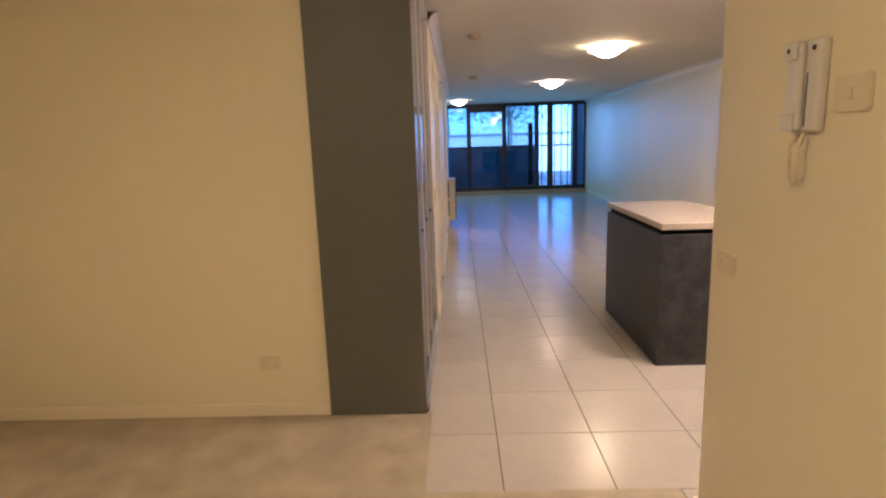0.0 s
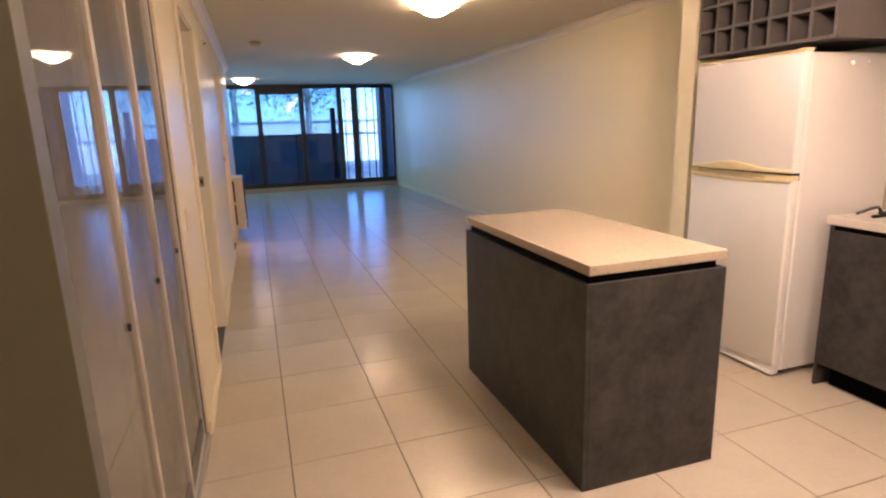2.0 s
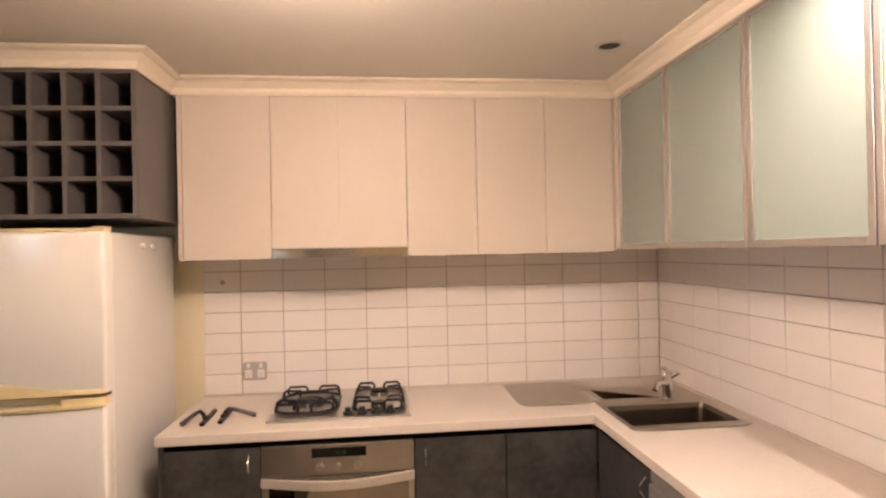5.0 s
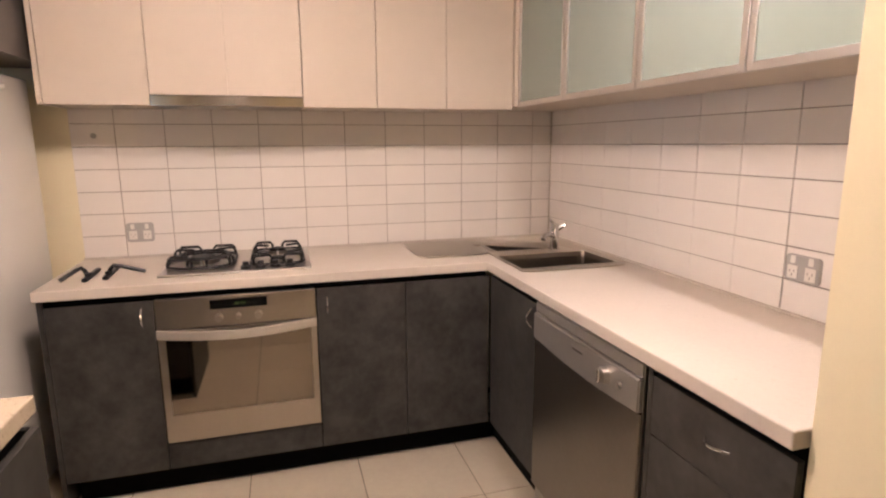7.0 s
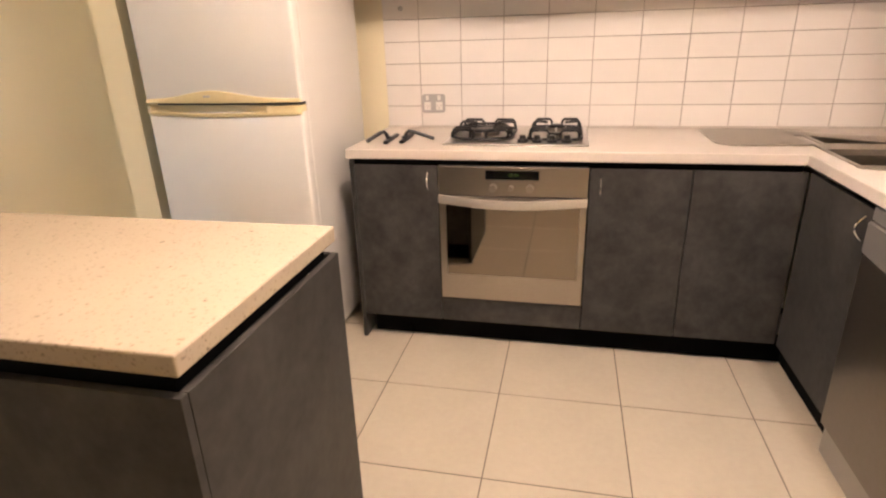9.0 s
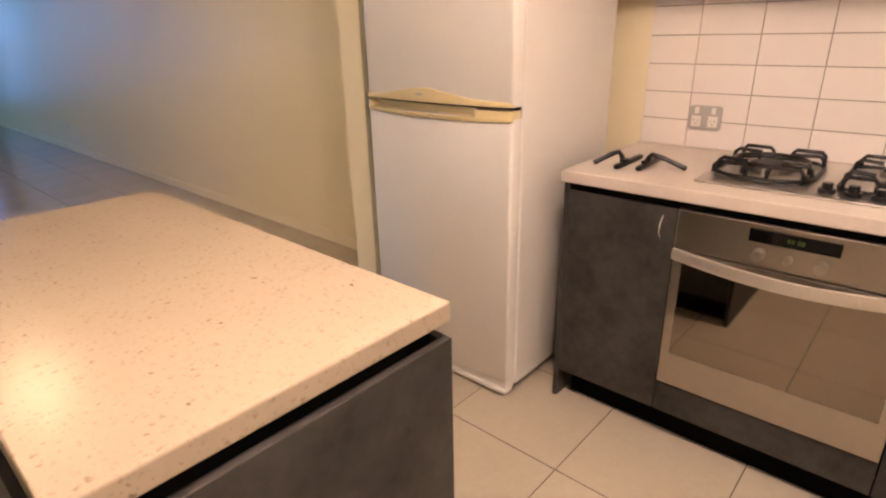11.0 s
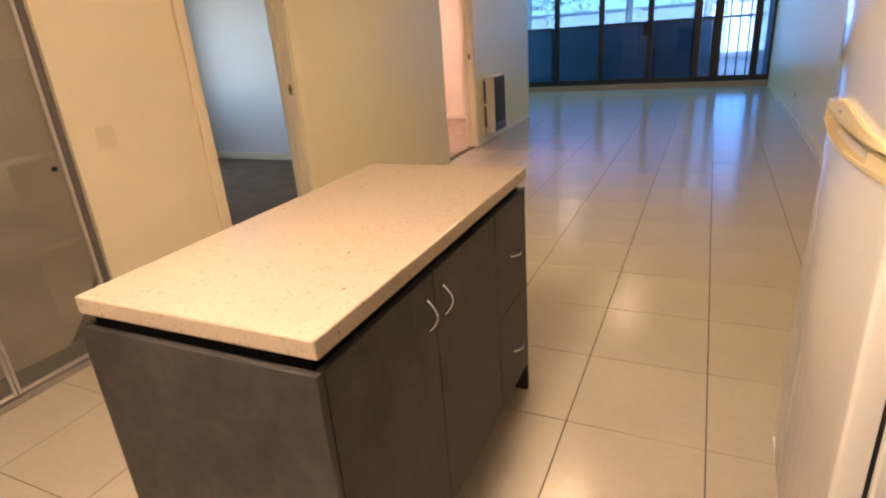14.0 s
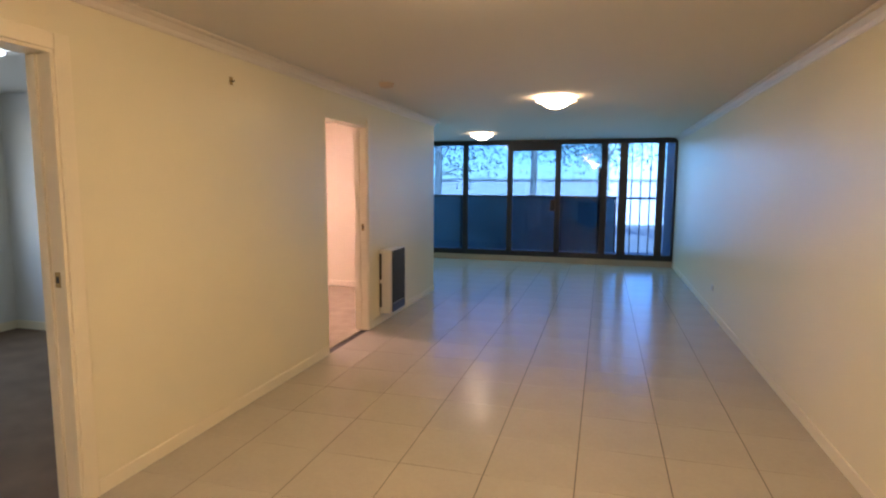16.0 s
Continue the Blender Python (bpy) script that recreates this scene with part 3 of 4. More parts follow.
# ---- wardrobe ----
wd = thing("wardrobe", -0.3, 3.7, 0, "built-in shelved cupboard with grey glass sliding doors", "wardrobe")
part("end_panel", boxes((-0.583, -0.068, 2.905, 2.968, 0, H - 0.002), bevel=0.002), PANEL, wd, "dark grey laminate end panel")
part("side_panel", boxes((-0.583, -0.12, 4.422, 4.440, 0.0, H - 0.004)), LINING, wd)
part("back_panel", boxes((-0.583, -0.565, 2.970, 4.420, 0.0, H - 0.004)), LINING, wd)
part("floor_panel", boxes((-0.563, -0.12, 2.970, 4.420, 0.0, 0.035)), LINING, wd)
for y in (3.43, 3.915):
    part("divider", boxes((-0.563, -0.13, y - 0.009, y + 0.009, 0.036, H - 0.006)), LINING, wd)
for y0, y1 in ((2.971, 3.420), (3.440, 3.905), (3.925, 4.420)):
    for z in (0.565, 0.965, 1.385, 1.80):
        part("shelf", boxes((-0.563, -0.135, y0, y1, z, z + 0.025), bevel=0.002), SHELF, wd, "pale laminate shelf")
part("head_track", boxes((-0.12, -0.066, 2.97, 4.44, 2.32, H - 0.004), bevel=0.003), ALU, wd)
part("bottom_track", boxes((-0.12, -0.058, 2.97, 4.44, 0.0, 0.032), bevel=0.003), ALU, wd)
for y0, y1 in ((2.972, 3.428), (3.432, 3.910), (3.914, 4.408)):
    d = part("sliding_door", boxes((-0.092, -0.084, y0 + 0.014, y1 - 0.014, 0.13, 2.28)), DOORGLASS, wd, "tall glossy grey glass panel")
    for a, b, c, e in ((y0, y0 + 0.014, 0.035, 2.315), (y1 - 0.014, y1, 0.035, 2.315), (y0 + 0.014, y1 - 0.014, 0.035, 0.055), (y0 + 0.014, y1 - 0.014, 2.28, 2.315)):
        part("frame_bar", boxes((-0.100, -0.074, a, b, c, e), bevel=0.002), DOOR_BAR, d)
    part("bottom_rail", boxes((-0.098, -0.078, y0 + 0.014, y1 - 0.014, 0.056, 0.128), bevel=0.002), PANEL, d, "dark bottom rail")
    part("finger_pull", cyl(bmesh.new(), (-0.080, y1 - 0.052, 0.92), 0.011, 0.007, "x", seg=16), BLACK, d, "small round dark finger pull")
part("edge_strip", boxes((-0.118, -0.070, 4.411, 4.440, 0.033, 2.318), bevel=0.002), RACK, wd, "thin dark edge strip")


# ---- small wall fittings ----
def plate(name, m, w, h, label, category, holes=(), mat=PLASTIC, rockers=()):
    """A wall plate in its own x-z plane, facing -y, placed by m."""
    t = thing(name, 0, 0, 0, label, category)
    c = 0.013
    edge = [(sx * (w / 2 - c) + c * math.cos(radians(a0 + 22.5 * k)), sz * (h / 2 - c) + c * math.sin(radians(a0 + 22.5 * k))) for sx, sz, a0 in ((1, 1, 0), (-1, 1, 90), (-1, -1, 180), (1, -1, 270)) for k in range(5)]
    bm = prism(bmesh.new(), edge, 0.0, 0.010)
    bmesh.ops.bevel(bm, geom=[e for e in bm.edges if min(v.co.z for v in e.verts) > 0.009], offset=0.002, segments=2, affect="EDGES")
    bmesh.ops.transform(bm, matrix=Matrix.Rotation(radians(90), 4, "X"), verts=bm.verts)
    part("faceplate", bm, mat, t)
    for x, z in rockers:
        part("rocker", boxes((x - 0.008, x + 0.008, -0.014, -0.010, z - 0.012, z + 0.012), bevel=0.002), PLASTIC if mat is SOCKET else mat, t)
    for x, z in holes:
        part("socket_face", boxes((x - 0.017, x + 0.017, -0.0125, -0.010, z - 0.02, z + 0.02), bevel=0.001), PLASTIC if mat is SOCKET else mat, t)
        part("slots", boxes((x - 0.009, x - 0.0065, -0.0135, -0.0125, z - 0.001, z + 0.006), (x + 0.0065, x + 0.009, -0.0135, -0.0125, z - 0.001, z + 0.006), (x - 0.0013, x + 0.0013, -0.0135, -0.0125, z - 0.013, z - 0.005)), DARK_STEEL, t)
    t.matrix_world = m
    return t


plate("power_point", pose(-0.895, 2.925, 0.302), 0.115, 0.075, "cream double power point low on the hall wall", "power point", ((-0.03, -0.01), (0.03, -0.01)), CREAM_PLASTIC, ((-0.03, 0.024), (0.03, 0.024)))
plate("power_point", pose(3.56, 3.60, 1.015, 0, 0, -90), 0.117, 0.09, "brushed steel double power point on the tiles by the hob", "power point", ((-0.03, -0.012), (0.03, -0.012)), SOCKET, ((-0.03, 0.028), (0.03, 0.028)))
plate("power_point", pose(1.91, 1.48, 1.045, 0, 0, 180), 0.117, 0.08, "brushed steel double power point on the tiles by the sink", "power point", ((-0.03, -0.012), (0.03, -0.012)), SOCKET, ((-0.03, 0.026), (0.03, 0.026)))
plate("light_switch", pose(WX, 4.62, 1.01, 0, 0, 90), 0.085, 0.10, "cream light switch plate beside the doorway", "light switch", (), CREAM_PLASTIC, ((-0.015, 0.0), (0.015, 0.0)))
plate("light_switch", pose(1.003, 1.413, 1.50, 0, 0, -90), 0.117, 0.08, "cream switch plate beside the intercom", "light switch", (), CREAM_PLASTIC, ((0.0, 0.0),))
plate("light_switch", pose(1.003, 1.94, 1.008, 0, 0, -90), 0.115, 0.072, "cream double switch plate near the hall corner", "light switch", (), CREAM_PLASTIC, ((-0.02, 0.0), (0.02, 0.0)))
plate("aerial_point", pose(EX, 11.25, 0.315, 0, 0, -90), 0.075, 0.075, "small cream aerial socket low on the wall", "wall socket", (), PLASTIC, ((0.0, 0.0),))

plate("power_point", pose(-2.986, 8.40, 0.30), 0.115, 0.075, "white double power point low on the bedroom wall", "power point", ((-0.03, -0.01), (0.03, -0.01)), PLASTIC, ((-0.03, 0.024), (0.03, 0.024)))

ic = thing("intercom", 0, 0, 0, "white wall intercom handset with a hanging cord", "intercom")
part("base", boxes((-0.048, 0.048, -0.026, 0, -0.108, 0.108), bevel=0.008), PLASTIC, ic)
hs = part("handset", boxes((-0.046, 0.002, -0.050, -0.0265, -0.106, 0.104), bevel=0.010), PLASTIC, ic, "long white handset")
part("earpiece", boxes((-0.046, 0.002, -0.060, -0.051, 0.062, 0.104), bevel=0.003), PLASTIC, hs)
part("mouthpiece", boxes((-0.046, 0.002, -0.058, -0.051, -0.106, -0.066), bevel=0.003), PLASTIC, hs)
part("ear_hole", cyl(bmesh.new(), (-0.022, -0.0605, 0.083), 0.006, 0.002, "y", seg=12), BLACK, hs)
part("call_button", cyl(bmesh.new(), (0.024, -0.0275, 0.085), 0.006, 0.004, "y", seg=12), BLACK, ic)
part("cradle_slot", boxes((0.003, 0.006, -0.0275, -0.0255, -0.095, 0.03)), BLACK, ic)
cord = [(-0.02 - 0.019 * math.cos(a), -0.03, -0.165 - 0.070 * math.sin(a)) for a in [math.pi * i / 12 for i in range(13)]]
part("cord", tube(bmesh.new(), [(-0.02, -0.02, -0.112), (-0.038, -0.03, -0.14)] + cord + [(-0.001, -0.03, -0.14), (-0.004, -0.02, -0.112)], 0.0045, 8), CREAM_PLASTIC, ic, "looped white cord")
ic.matrix_world = pose(1.003, 1.55, 1.528, 0, 0, -90)

hook = thing("wall_hook", WX, 7.274, 2.14, "small dark screw hook high on the wall", "hook")
part("plate", boxes((WX, WX + 0.004, 7.259, 7.289, 2.115, 2.165), bevel=0.001), BRASS, hook)
part("pin", boxes((WX + 0.004, WX + 0.025, 7.270, 7.278, 2.135, 2.143)), BLACK, hook)

tk = thing("tile_hook", 3.556, 3.75, 1.458, "small grey plastic hook stuck on the tiles", "hook")
part("pad", cyl(bmesh.new(), (3.5575, 3.75, 1.460), 0.012, 0.004, "x", seg=16), SOCKET, tk)
part("peg", tube(bmesh.new(), [(3.556, 3.75, 1.458), (3.546, 3.75, 1.452), (3.540, 3.75, 1.456)], 0.004, 8), SOCKET, tk)

ht = thing("wall_heater", 0.01, 9.925, 0.10, "cream wall heater with a dark grey front grille", "heater")
part("body", boxes((WX, 0.075, 9.685, 10.135, 0.11, 0.80), bevel=0.008), PLASTIC, ht)
part("side_slot", boxes((WX + 0.008, WX + 0.03, 9.678, 9.684, 0.18, 0.44), (WX + 0.008, WX + 0.03, 9.678, 9.684, 0.48, 0.76)), BLACK, ht, "dark vent slots")
gr = part("grille", boxes((0.076, 0.082, 9.715, 10.105, 0.22, 0.79), bevel=0.002), GRILLE, ht, "dark grey front panel")
for i in range(14):
    part("louvre", boxes((0.082, 0.088, 9.725, 10.095, 0.235 + i * 0.039, 0.255 + i * 0.039)), GRILLE, gr)
part("outlet", boxes((0.076, 0.084, 9.715, 10.105, 0.125, 0.215)), BLACK, ht, "black lower outlet")


# ---- kitchen ----
def arc_handle(parent, c, length, axis, out):
    """A bowed chrome bar handle; axis 'y', 'x' or 'z'; out is the way it stands off."""
    c, out = Vector(c), Vector(out)
    d = {"x": Vector((1, 0, 0)), "y": Vector((0, 1, 0)), "z": Vector((0, 0, 1))}[axis]
    pts = [c + d * (length * (i / 10 - 0.5)) + out * (0.023 * math.sin(math.pi * i / 10)) for i in range(11)]
    return part("handle", tube(bmesh.new(), pts, 0.0032, 8), CHROME, parent, "bowed chrome handle", smooth=True)


def cabinet(name, body, doors, label, group):
    t = thing(name, (body[0] + body[1]) / 2, (body[2] + body[3]) / 2, body[4], label, "cabinet", group)
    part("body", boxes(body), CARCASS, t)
    return t


DX, DY = 2.955, 2.068
TOP, GAP = 0.86, 0.831
# back run
c = cabinet("base_cabinet", (DX + 0.02, 3.55, 3.45, 3.815, 0.12, TOP), 0, "dark grey laminate base cabinet beside the fridge", "kitchen base cabinets")
d = part("door", boxes((DX, DX + 0.018, 3.452, 3.817, 0.122, GAP), bevel=0.0015), LAMINATE, c)
arc_handle(d, (DX, 3.494, 0.765), 0.075, "z", (-1, 0, 0))
part("end_panel", boxes((DX + 0.001, 3.55, 3.820, 3.838, 0, TOP - 0.006), bevel=0.0015), LAMINATE, c, "dark grey end panel reaching the floor")
c = cabinet("base_cabinet", (DX + 0.02, 3.55, 2.09, 2.838, 0.12, TOP), 0, "dark grey laminate two-door corner base cabinet", "kitchen base cabinets")
d = part("door", boxes((DX, DX + 0.018, 2.464, 2.838, 0.122, GAP), bevel=0.0015), LAMINATE, c)
arc_handle(d, (DX, 2.797, 0.755), 0.070, "z", (-1, 0, 0))
part("door", boxes((DX, DX + 0.018, 2.072, 2.460, 0.122, GAP), bevel=0.0015), LAMINATE, c)
# sink run
c = cabinet("base_cabinet", (2.478, 2.97, 1.49, DY - 0.02, 0.12, 0.68), 0, "narrow dark grey laminate cabinet in the corner", "kitchen base cabinets")
d = part("door", boxes((2.482, 2.952, DY - 0.018, DY, 0.122, GAP), bevel=0.0015), LAMINATE, c)
arc_handle(d, (2.52, DY, 0.765), 0.075, "z", (0, 1, 0))
c = cabinet("drawer_unit", (1.385, 1.80, 1.49, DY - 0.02, 0.12, TOP), 0, "dark grey laminate unit with four drawers", "kitchen base cabinets")
for z0, z1, hz in ((0.671, GAP, 0.757), (0.493, 0.669, 0.582), (0.315, 0.491, 0.403), (0.122, 0.313, 0.233)):
    d = part("drawer_front", boxes((1.378, 1.80, DY - 0.018, DY, z0, z1), bevel=0.0015), LAMINATE, c)
    arc_handle(d, (1.572, DY, hz + 0.004), 0.072, "x", (0, 1, 0))
part("side_panel", boxes((1.803, 1.821, 1.49, DY - 0.001, 0, TOP - 0.006), bevel=0.0015), LAMINATE, c)
structure("kickboard", boxes((3.03, 3.045, 2.015, 3.80, 0, 0.12), (1.83, 3.03, 2.0, 2.015, 0, 0.12), (1.372, 1.80, 2.0, 2.015, 0, 0.12)), CARCASS, "black recessed kickboard under the cabinets", "kickboard")

dw = thing("dishwasher", 2.15, 1.8, 0, "brushed steel freestanding dishwasher under the bench", "dishwasher")
part("body", boxes((1.826, 2.474, 1.49, DY - 0.03, 0.02, 0.845)), BLACK, dw)
part("door", boxes((1.832, 2.468, DY - 0.03, DY + 0.012, 0.115, 0.707), bevel=0.004), DARK_STEEL, dw, "dull dark steel door")
bm = prism(bmesh.new(), [(1.832, 0.0), (2.468, 0.0)] + [(2.468 - 0.636 * k / 12, -0.096 - 0.016 * math.sin(math.pi * k / 12)) for k in range(13)], -0.018, 0.03)
bmesh.ops.transform(bm, matrix=Matrix.Translation((0, DY, 0.805)) @ Matrix(((1, 0, 0, 0), (0, 0, -1, 0), (0, 1, 0, 0), (0, 0, 0, 1))), verts=bm.verts)
bmesh.ops.bevel(bm, geom=[e for e in bm.edges if len(e.link_faces) == 2 and e.calc_face_angle() > 0.6], offset=0.004, segments=2, affect="EDGES")
cp = part("control_panel", bm, PANEL_STEEL, dw, "steel control panel with a bowed lower edge")
part("top_strip", boxes((1.832, 2.468, DY - 0.03, DY + 0.010, 0.808, 0.848), bevel=0.004), PANEL_STEEL, dw)
part("dial", cyl(bmesh.new(), (1.985, DY + 0.028, 0.757), 0.024, 0.022, "y"), STEEL, cp, "round steel dial", smooth=False)
part("pointer", boxes((1.980, 1.990, DY + 0.039, DY + 0.047, 0.738, 0.777), bevel=0.003), CHROME, cp)
part("button", cyl(bmesh.new(), (1.915, DY + 0.022, 0.755), 0.010, 0.010, "y"), STEEL, cp)
part("label_bars", boxes((2.12, 2.18, DY + 0.0182, DY + 0.0190, 0.766, 0.773)), DARK_STEEL, cp)
part("edge_strip", boxes((1.8265, 1.8305, DY - 0.03, DY + 0.004, 0.03, 0.845)), STEEL, dw)
part("plinth", boxes((1.832, 2.468, DY - 0.05, DY - 0.004, 0.0, 0.108), bevel=0.004), PANEL_STEEL, dw)

# bench top, one L-shaped slab
def slab(xs, ys, filled, z0, z1, bevel):
    """A slab over the filled cells of a grid, with real holes where cells are left out."""
    bm = bmesh.new()
    inside = lambda i, j: 0 <= i < len(xs) - 1 and 0 <= j < len(ys) - 1 and filled((xs[i] + xs[i + 1]) / 2, (ys[j] + ys[j + 1]) / 2)
    v = lambda i, j, z: bm.verts.new((xs[i], ys[j], z))
    for i in range(len(xs) - 1):
        for j in range(len(ys) - 1):
            if inside(i, j):
                for z in (z0, z1):
                    bm.faces.new((v(i, j, z), v(i + 1, j, z), v(i + 1, j + 1, z), v(i, j + 1, z)))
                for di, dj, p, q in ((-1, 0, (0, 0), (0, 1)), (1, 0, (1, 0), (1, 1)), (0, -1, (0, 0), (1, 0)), (0, 1, (0, 1), (1, 1))):
                    if not inside(i + di, j + dj):
                        bm.faces.new((v(i + p[0], j + p[1], z0), v(i + q[0], j + q[1], z0), v(i + q[0], j + q[1], z1), v(i + p[0], j + p[1], z1)))
    bmesh.ops.remove_doubles(bm, verts=bm.verts, dist=0.0001)
    bmesh.ops.recalc_face_normals(bm, faces=bm.faces)
    edges = [e for e in bm.edges if len(e.link_faces) == 2 and e.calc_face_angle() > 0.5]
    bmesh.ops.bevel(bm, geom=edges, offset=bevel, segments=2, profile=0.5, affect="EDGES")
    return bm


BOWLS = ((2.745, 3.025, 1.56, 2.01, 0.17), (3.135, 3.31, 1.70, 1.97, 0.10))
bm = slab([1.373, 2.745, 2.932, 3.025, 3.135, 3.31, 3.548], [1.482, 1.56, 1.70, 1.97, 2.01, 2.092, 3.842],
          lambda x, y: (y < 2.092 or x > 2.932) and not any(b[0] < x < b[1] and b[2] < y < b[3] for b in BOWLS), TOP, 0.90, 0.004)
bt = tagged(part("bench_top", bm, BENCH), "cream speckled L-shaped kitchen bench top", "bench top")
# dark strip standing for the shade in the gap under the top
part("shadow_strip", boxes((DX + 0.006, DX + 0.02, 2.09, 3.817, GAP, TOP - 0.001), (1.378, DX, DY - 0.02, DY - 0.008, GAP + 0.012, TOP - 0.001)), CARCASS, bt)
part("upstand", boxes((3.530, 3.548, 1.50, 3.84, 0.901, 0.906), (1.374, 3.548, 1.483, 1.50, 0.901, 0.906)), BENCH, bt)

# oven
ov = thing("oven", 3.2, 3.145, 0.237, "built-in steel oven with a mirrored glass door", "oven")
part("body", boxes((DX + 0.01, 3.50, 2.846, 3.443, 0.24, 0.83)), BLACK, ov)
cp = part("control_panel", boxes((DX - 0.012, DX + 0.01, 2.843, 3.446, 0.712, 0.835), bevel=0.003), OVEN_STEEL, ov, "brushed steel control panel")
part("display", boxes((DX - 0.0135, DX - 0.0115, 3.035, 3.25, 0.782, 0.819)), DARKGLASS, cp, "black clock display")
for y in (3.150, 3.141, 3.126, 3.117):
    a, b = DX - 0.0143, DX - 0.0137
    part("digit", boxes((a, b, y, y + 0.0014, 0.796, 0.806), (a, b, y + 0.0044, y + 0.0058, 0.796, 0.806), (a, b, y + 0.0015, y + 0.0043, 0.8046, 0.806), (a, b, y + 0.0015, y + 0.0043, 0.796, 0.7974)), DISPLAY, cp, "dim green clock digit")
for y, r in ((3.218, 0.0145), (3.145, 0.0095), (3.070, 0.0145)):
    bm = cyl(bmesh.new(), (DX - 0.015, y, 0.750), r * 1.15, 0.006, "x")
    cyl(bm, (DX - 0.030, y, 0.750), r, 0.026, "x")
    part("knob", bm, STEEL, cp, "round satin metal knob", smooth=True)
dr = part("oven_door", boxes((DX - 0.010, DX + 0.01, 2.843, 3.446, 0.239, 0.706), bevel=0.003), OVEN_STEEL, ov, "steel framed oven door")
part("door_glass", boxes((DX - 0.013, DX - 0.0095, 2.868, 3.418, 0.356, 0.690), bevel=0.001), OVEN_MIRROR, dr, "mirrored brown glass")
bm = bmesh.new()
rows = []
for i in range(25):
    u = i / 24
    s = math.sin(math.pi * u)
    y = 3.446 - 0.603 * u
    rows.append([bm.verts.new((DX - a - 0.035 * s, y, z - 0.012 * s)) for a, z in ((0.014, 0.715), (0.024, 0.714), (0.029, 0.697), (0.024, 0.680), (0.014, 0.678))])
for a, b in zip(rows, rows[1:]):
    for j in range(5):
        bm.faces.new((a[j], a[(j + 1) % 5], b[(j + 1) % 5], b[j]))
bm.faces.new(rows[0])
bm.faces.new(rows[-1])
part("handle", bm, PALE_STEEL, dr, "bowed pale steel bar handle", smooth=True)
tagged(part("oven_filler", boxes((DX, DX + 0.018, 2.842, 3.448, 0.122, 0.233), bevel=0.0015), LAMINATE), "dark grey laminate strip under the oven", "panel")

# hob
hb = thing("gas_hob", 3.28, 3.147, 0.90, "steel gas hob with black wire pan supports", "hob")
part("tray", boxes((3.035, 3.525, 2.847, 3.447, 0.901, 0.908), bevel=0.003), STEEL, hb, "brushed steel hob tray")


def burner(x, y, r):
    b = part("burner", cyl(bmesh.new(), (x, y, 0.916), r, 0.016), DARK_STEEL, hb, "dull steel burner")
    cap = cyl(bmesh.new(), (x, y, 0.9275), r * 0.86, 0.007)
    part("cap", cyl(cap, (x, y, 0.933), r * 0.70, 0.004), IRON, b, "black enamel burner cap")
    part("igniter", cyl(bmesh.new(), (x - r * 1.18, y, 0.918), 0.004, 0.020, seg=10), PLASTIC, b, "small white igniter pin")


def rounded(cx, cy, hw, hd, corner, z):
    pts = []
    for sx, sy, a0 in ((1, 1, 0), (-1, 1, 90), (-1, -1, 180), (1, -1, 270)):
        for k in range(5):
            a = radians(a0 + 22.5 * k)
            pts.append((cx + sx * (hw - corner) + corner * math.cos(a), cy + sy * (hd - corner) + corner * math.sin(a), z))
    return pts


def pan_support(cx, cy, hw, hd, corner, wells):
    """A wire support: a low ring on the tray, with arched prongs standing on it."""
    r = 0.0062
    ring = part("pan_support", tube(bmesh.new(), rounded(cx, cy, hw, hd, corner, 0.9155), r, 8, closed=True), IRON, hb, "black wire pan support", smooth=True)
    top = 0.951
    for sx in (-1, 1):
        for sy in (-1, 1):
            x, y = cx + sx * (hw - 0.012), cy + sy * hd * 0.55
            w = hd * 0.34
            pts = [(x, y - w, 0.918), (x - sx * 0.004, y - w, top - 0.012), (x - sx * 0.006, y - w + 0.010, top), (x - sx * 0.006, y + w - 0.010, top), (x - sx * 0.004, y + w, top - 0.012), (x, y + w, 0.918)]
            part("prong", tube(bmesh.new(), pts, r, 8), IRON, ring, smooth=True)
    for sy in (-1, 1):
        for ox in (-hw * 0.5, hw * 0.5):
            y = cy + sy * (hd - 0.004)
            pts = [(cx + ox, y, 0.918), (cx + ox, y - sy * 0.004, top - 0.010), (cx + ox, y - sy * 0.016, top), (cx + ox, y - sy * hd * 0.62, top - 0.004)]
            part("prong", tube(bmesh.new(), pts, r, 8), IRON, ring, smooth=True)
    for wx, wr in wells:
        pts = [(cx + wx + wr * math.cos(q), cy + wr * math.sin(q), 0.940) for q in [2 * math.pi * j / 24 for j in range(24)]]
        part("inner_ring", tube(bmesh.new(), pts, r, 8, closed=True), IRON, ring, smooth=True)
        for k in range(3):
            q = radians(120 * k + 30)
            pts = [(cx + wx + (wr + 0.004) * math.cos(q), cy + (wr + 0.004) * math.sin(q), 0.909), (cx + wx + wr * math.cos(q), cy + wr * math.sin(q), 0.939)]
            part("leg", tube(bmesh.new(), pts, r, 8), IRON, ring)


pan_support(3.285, 3.30, 0.175, 0.135, 0.10, ((0.0, 0.105),))
pan_support(3.295, 2.985, 0.185, 0.112, 0.05, ())
burner(3.285, 3.30, 0.068)
burner(3.18, 2.985, 0.036)
burner(3.40, 2.985, 0.045)
for x, y in ((3.09, 3.115), (3.09, 3.055), (3.09, 2.995), (3.09, 2.935)):
    part("knob", cyl(cyl(bmesh.new(), (x, y, 0.914), 0.021, 0.012), (x, y, 0.928), 0.013, 0.018), BLACK, hb, "black control knob")


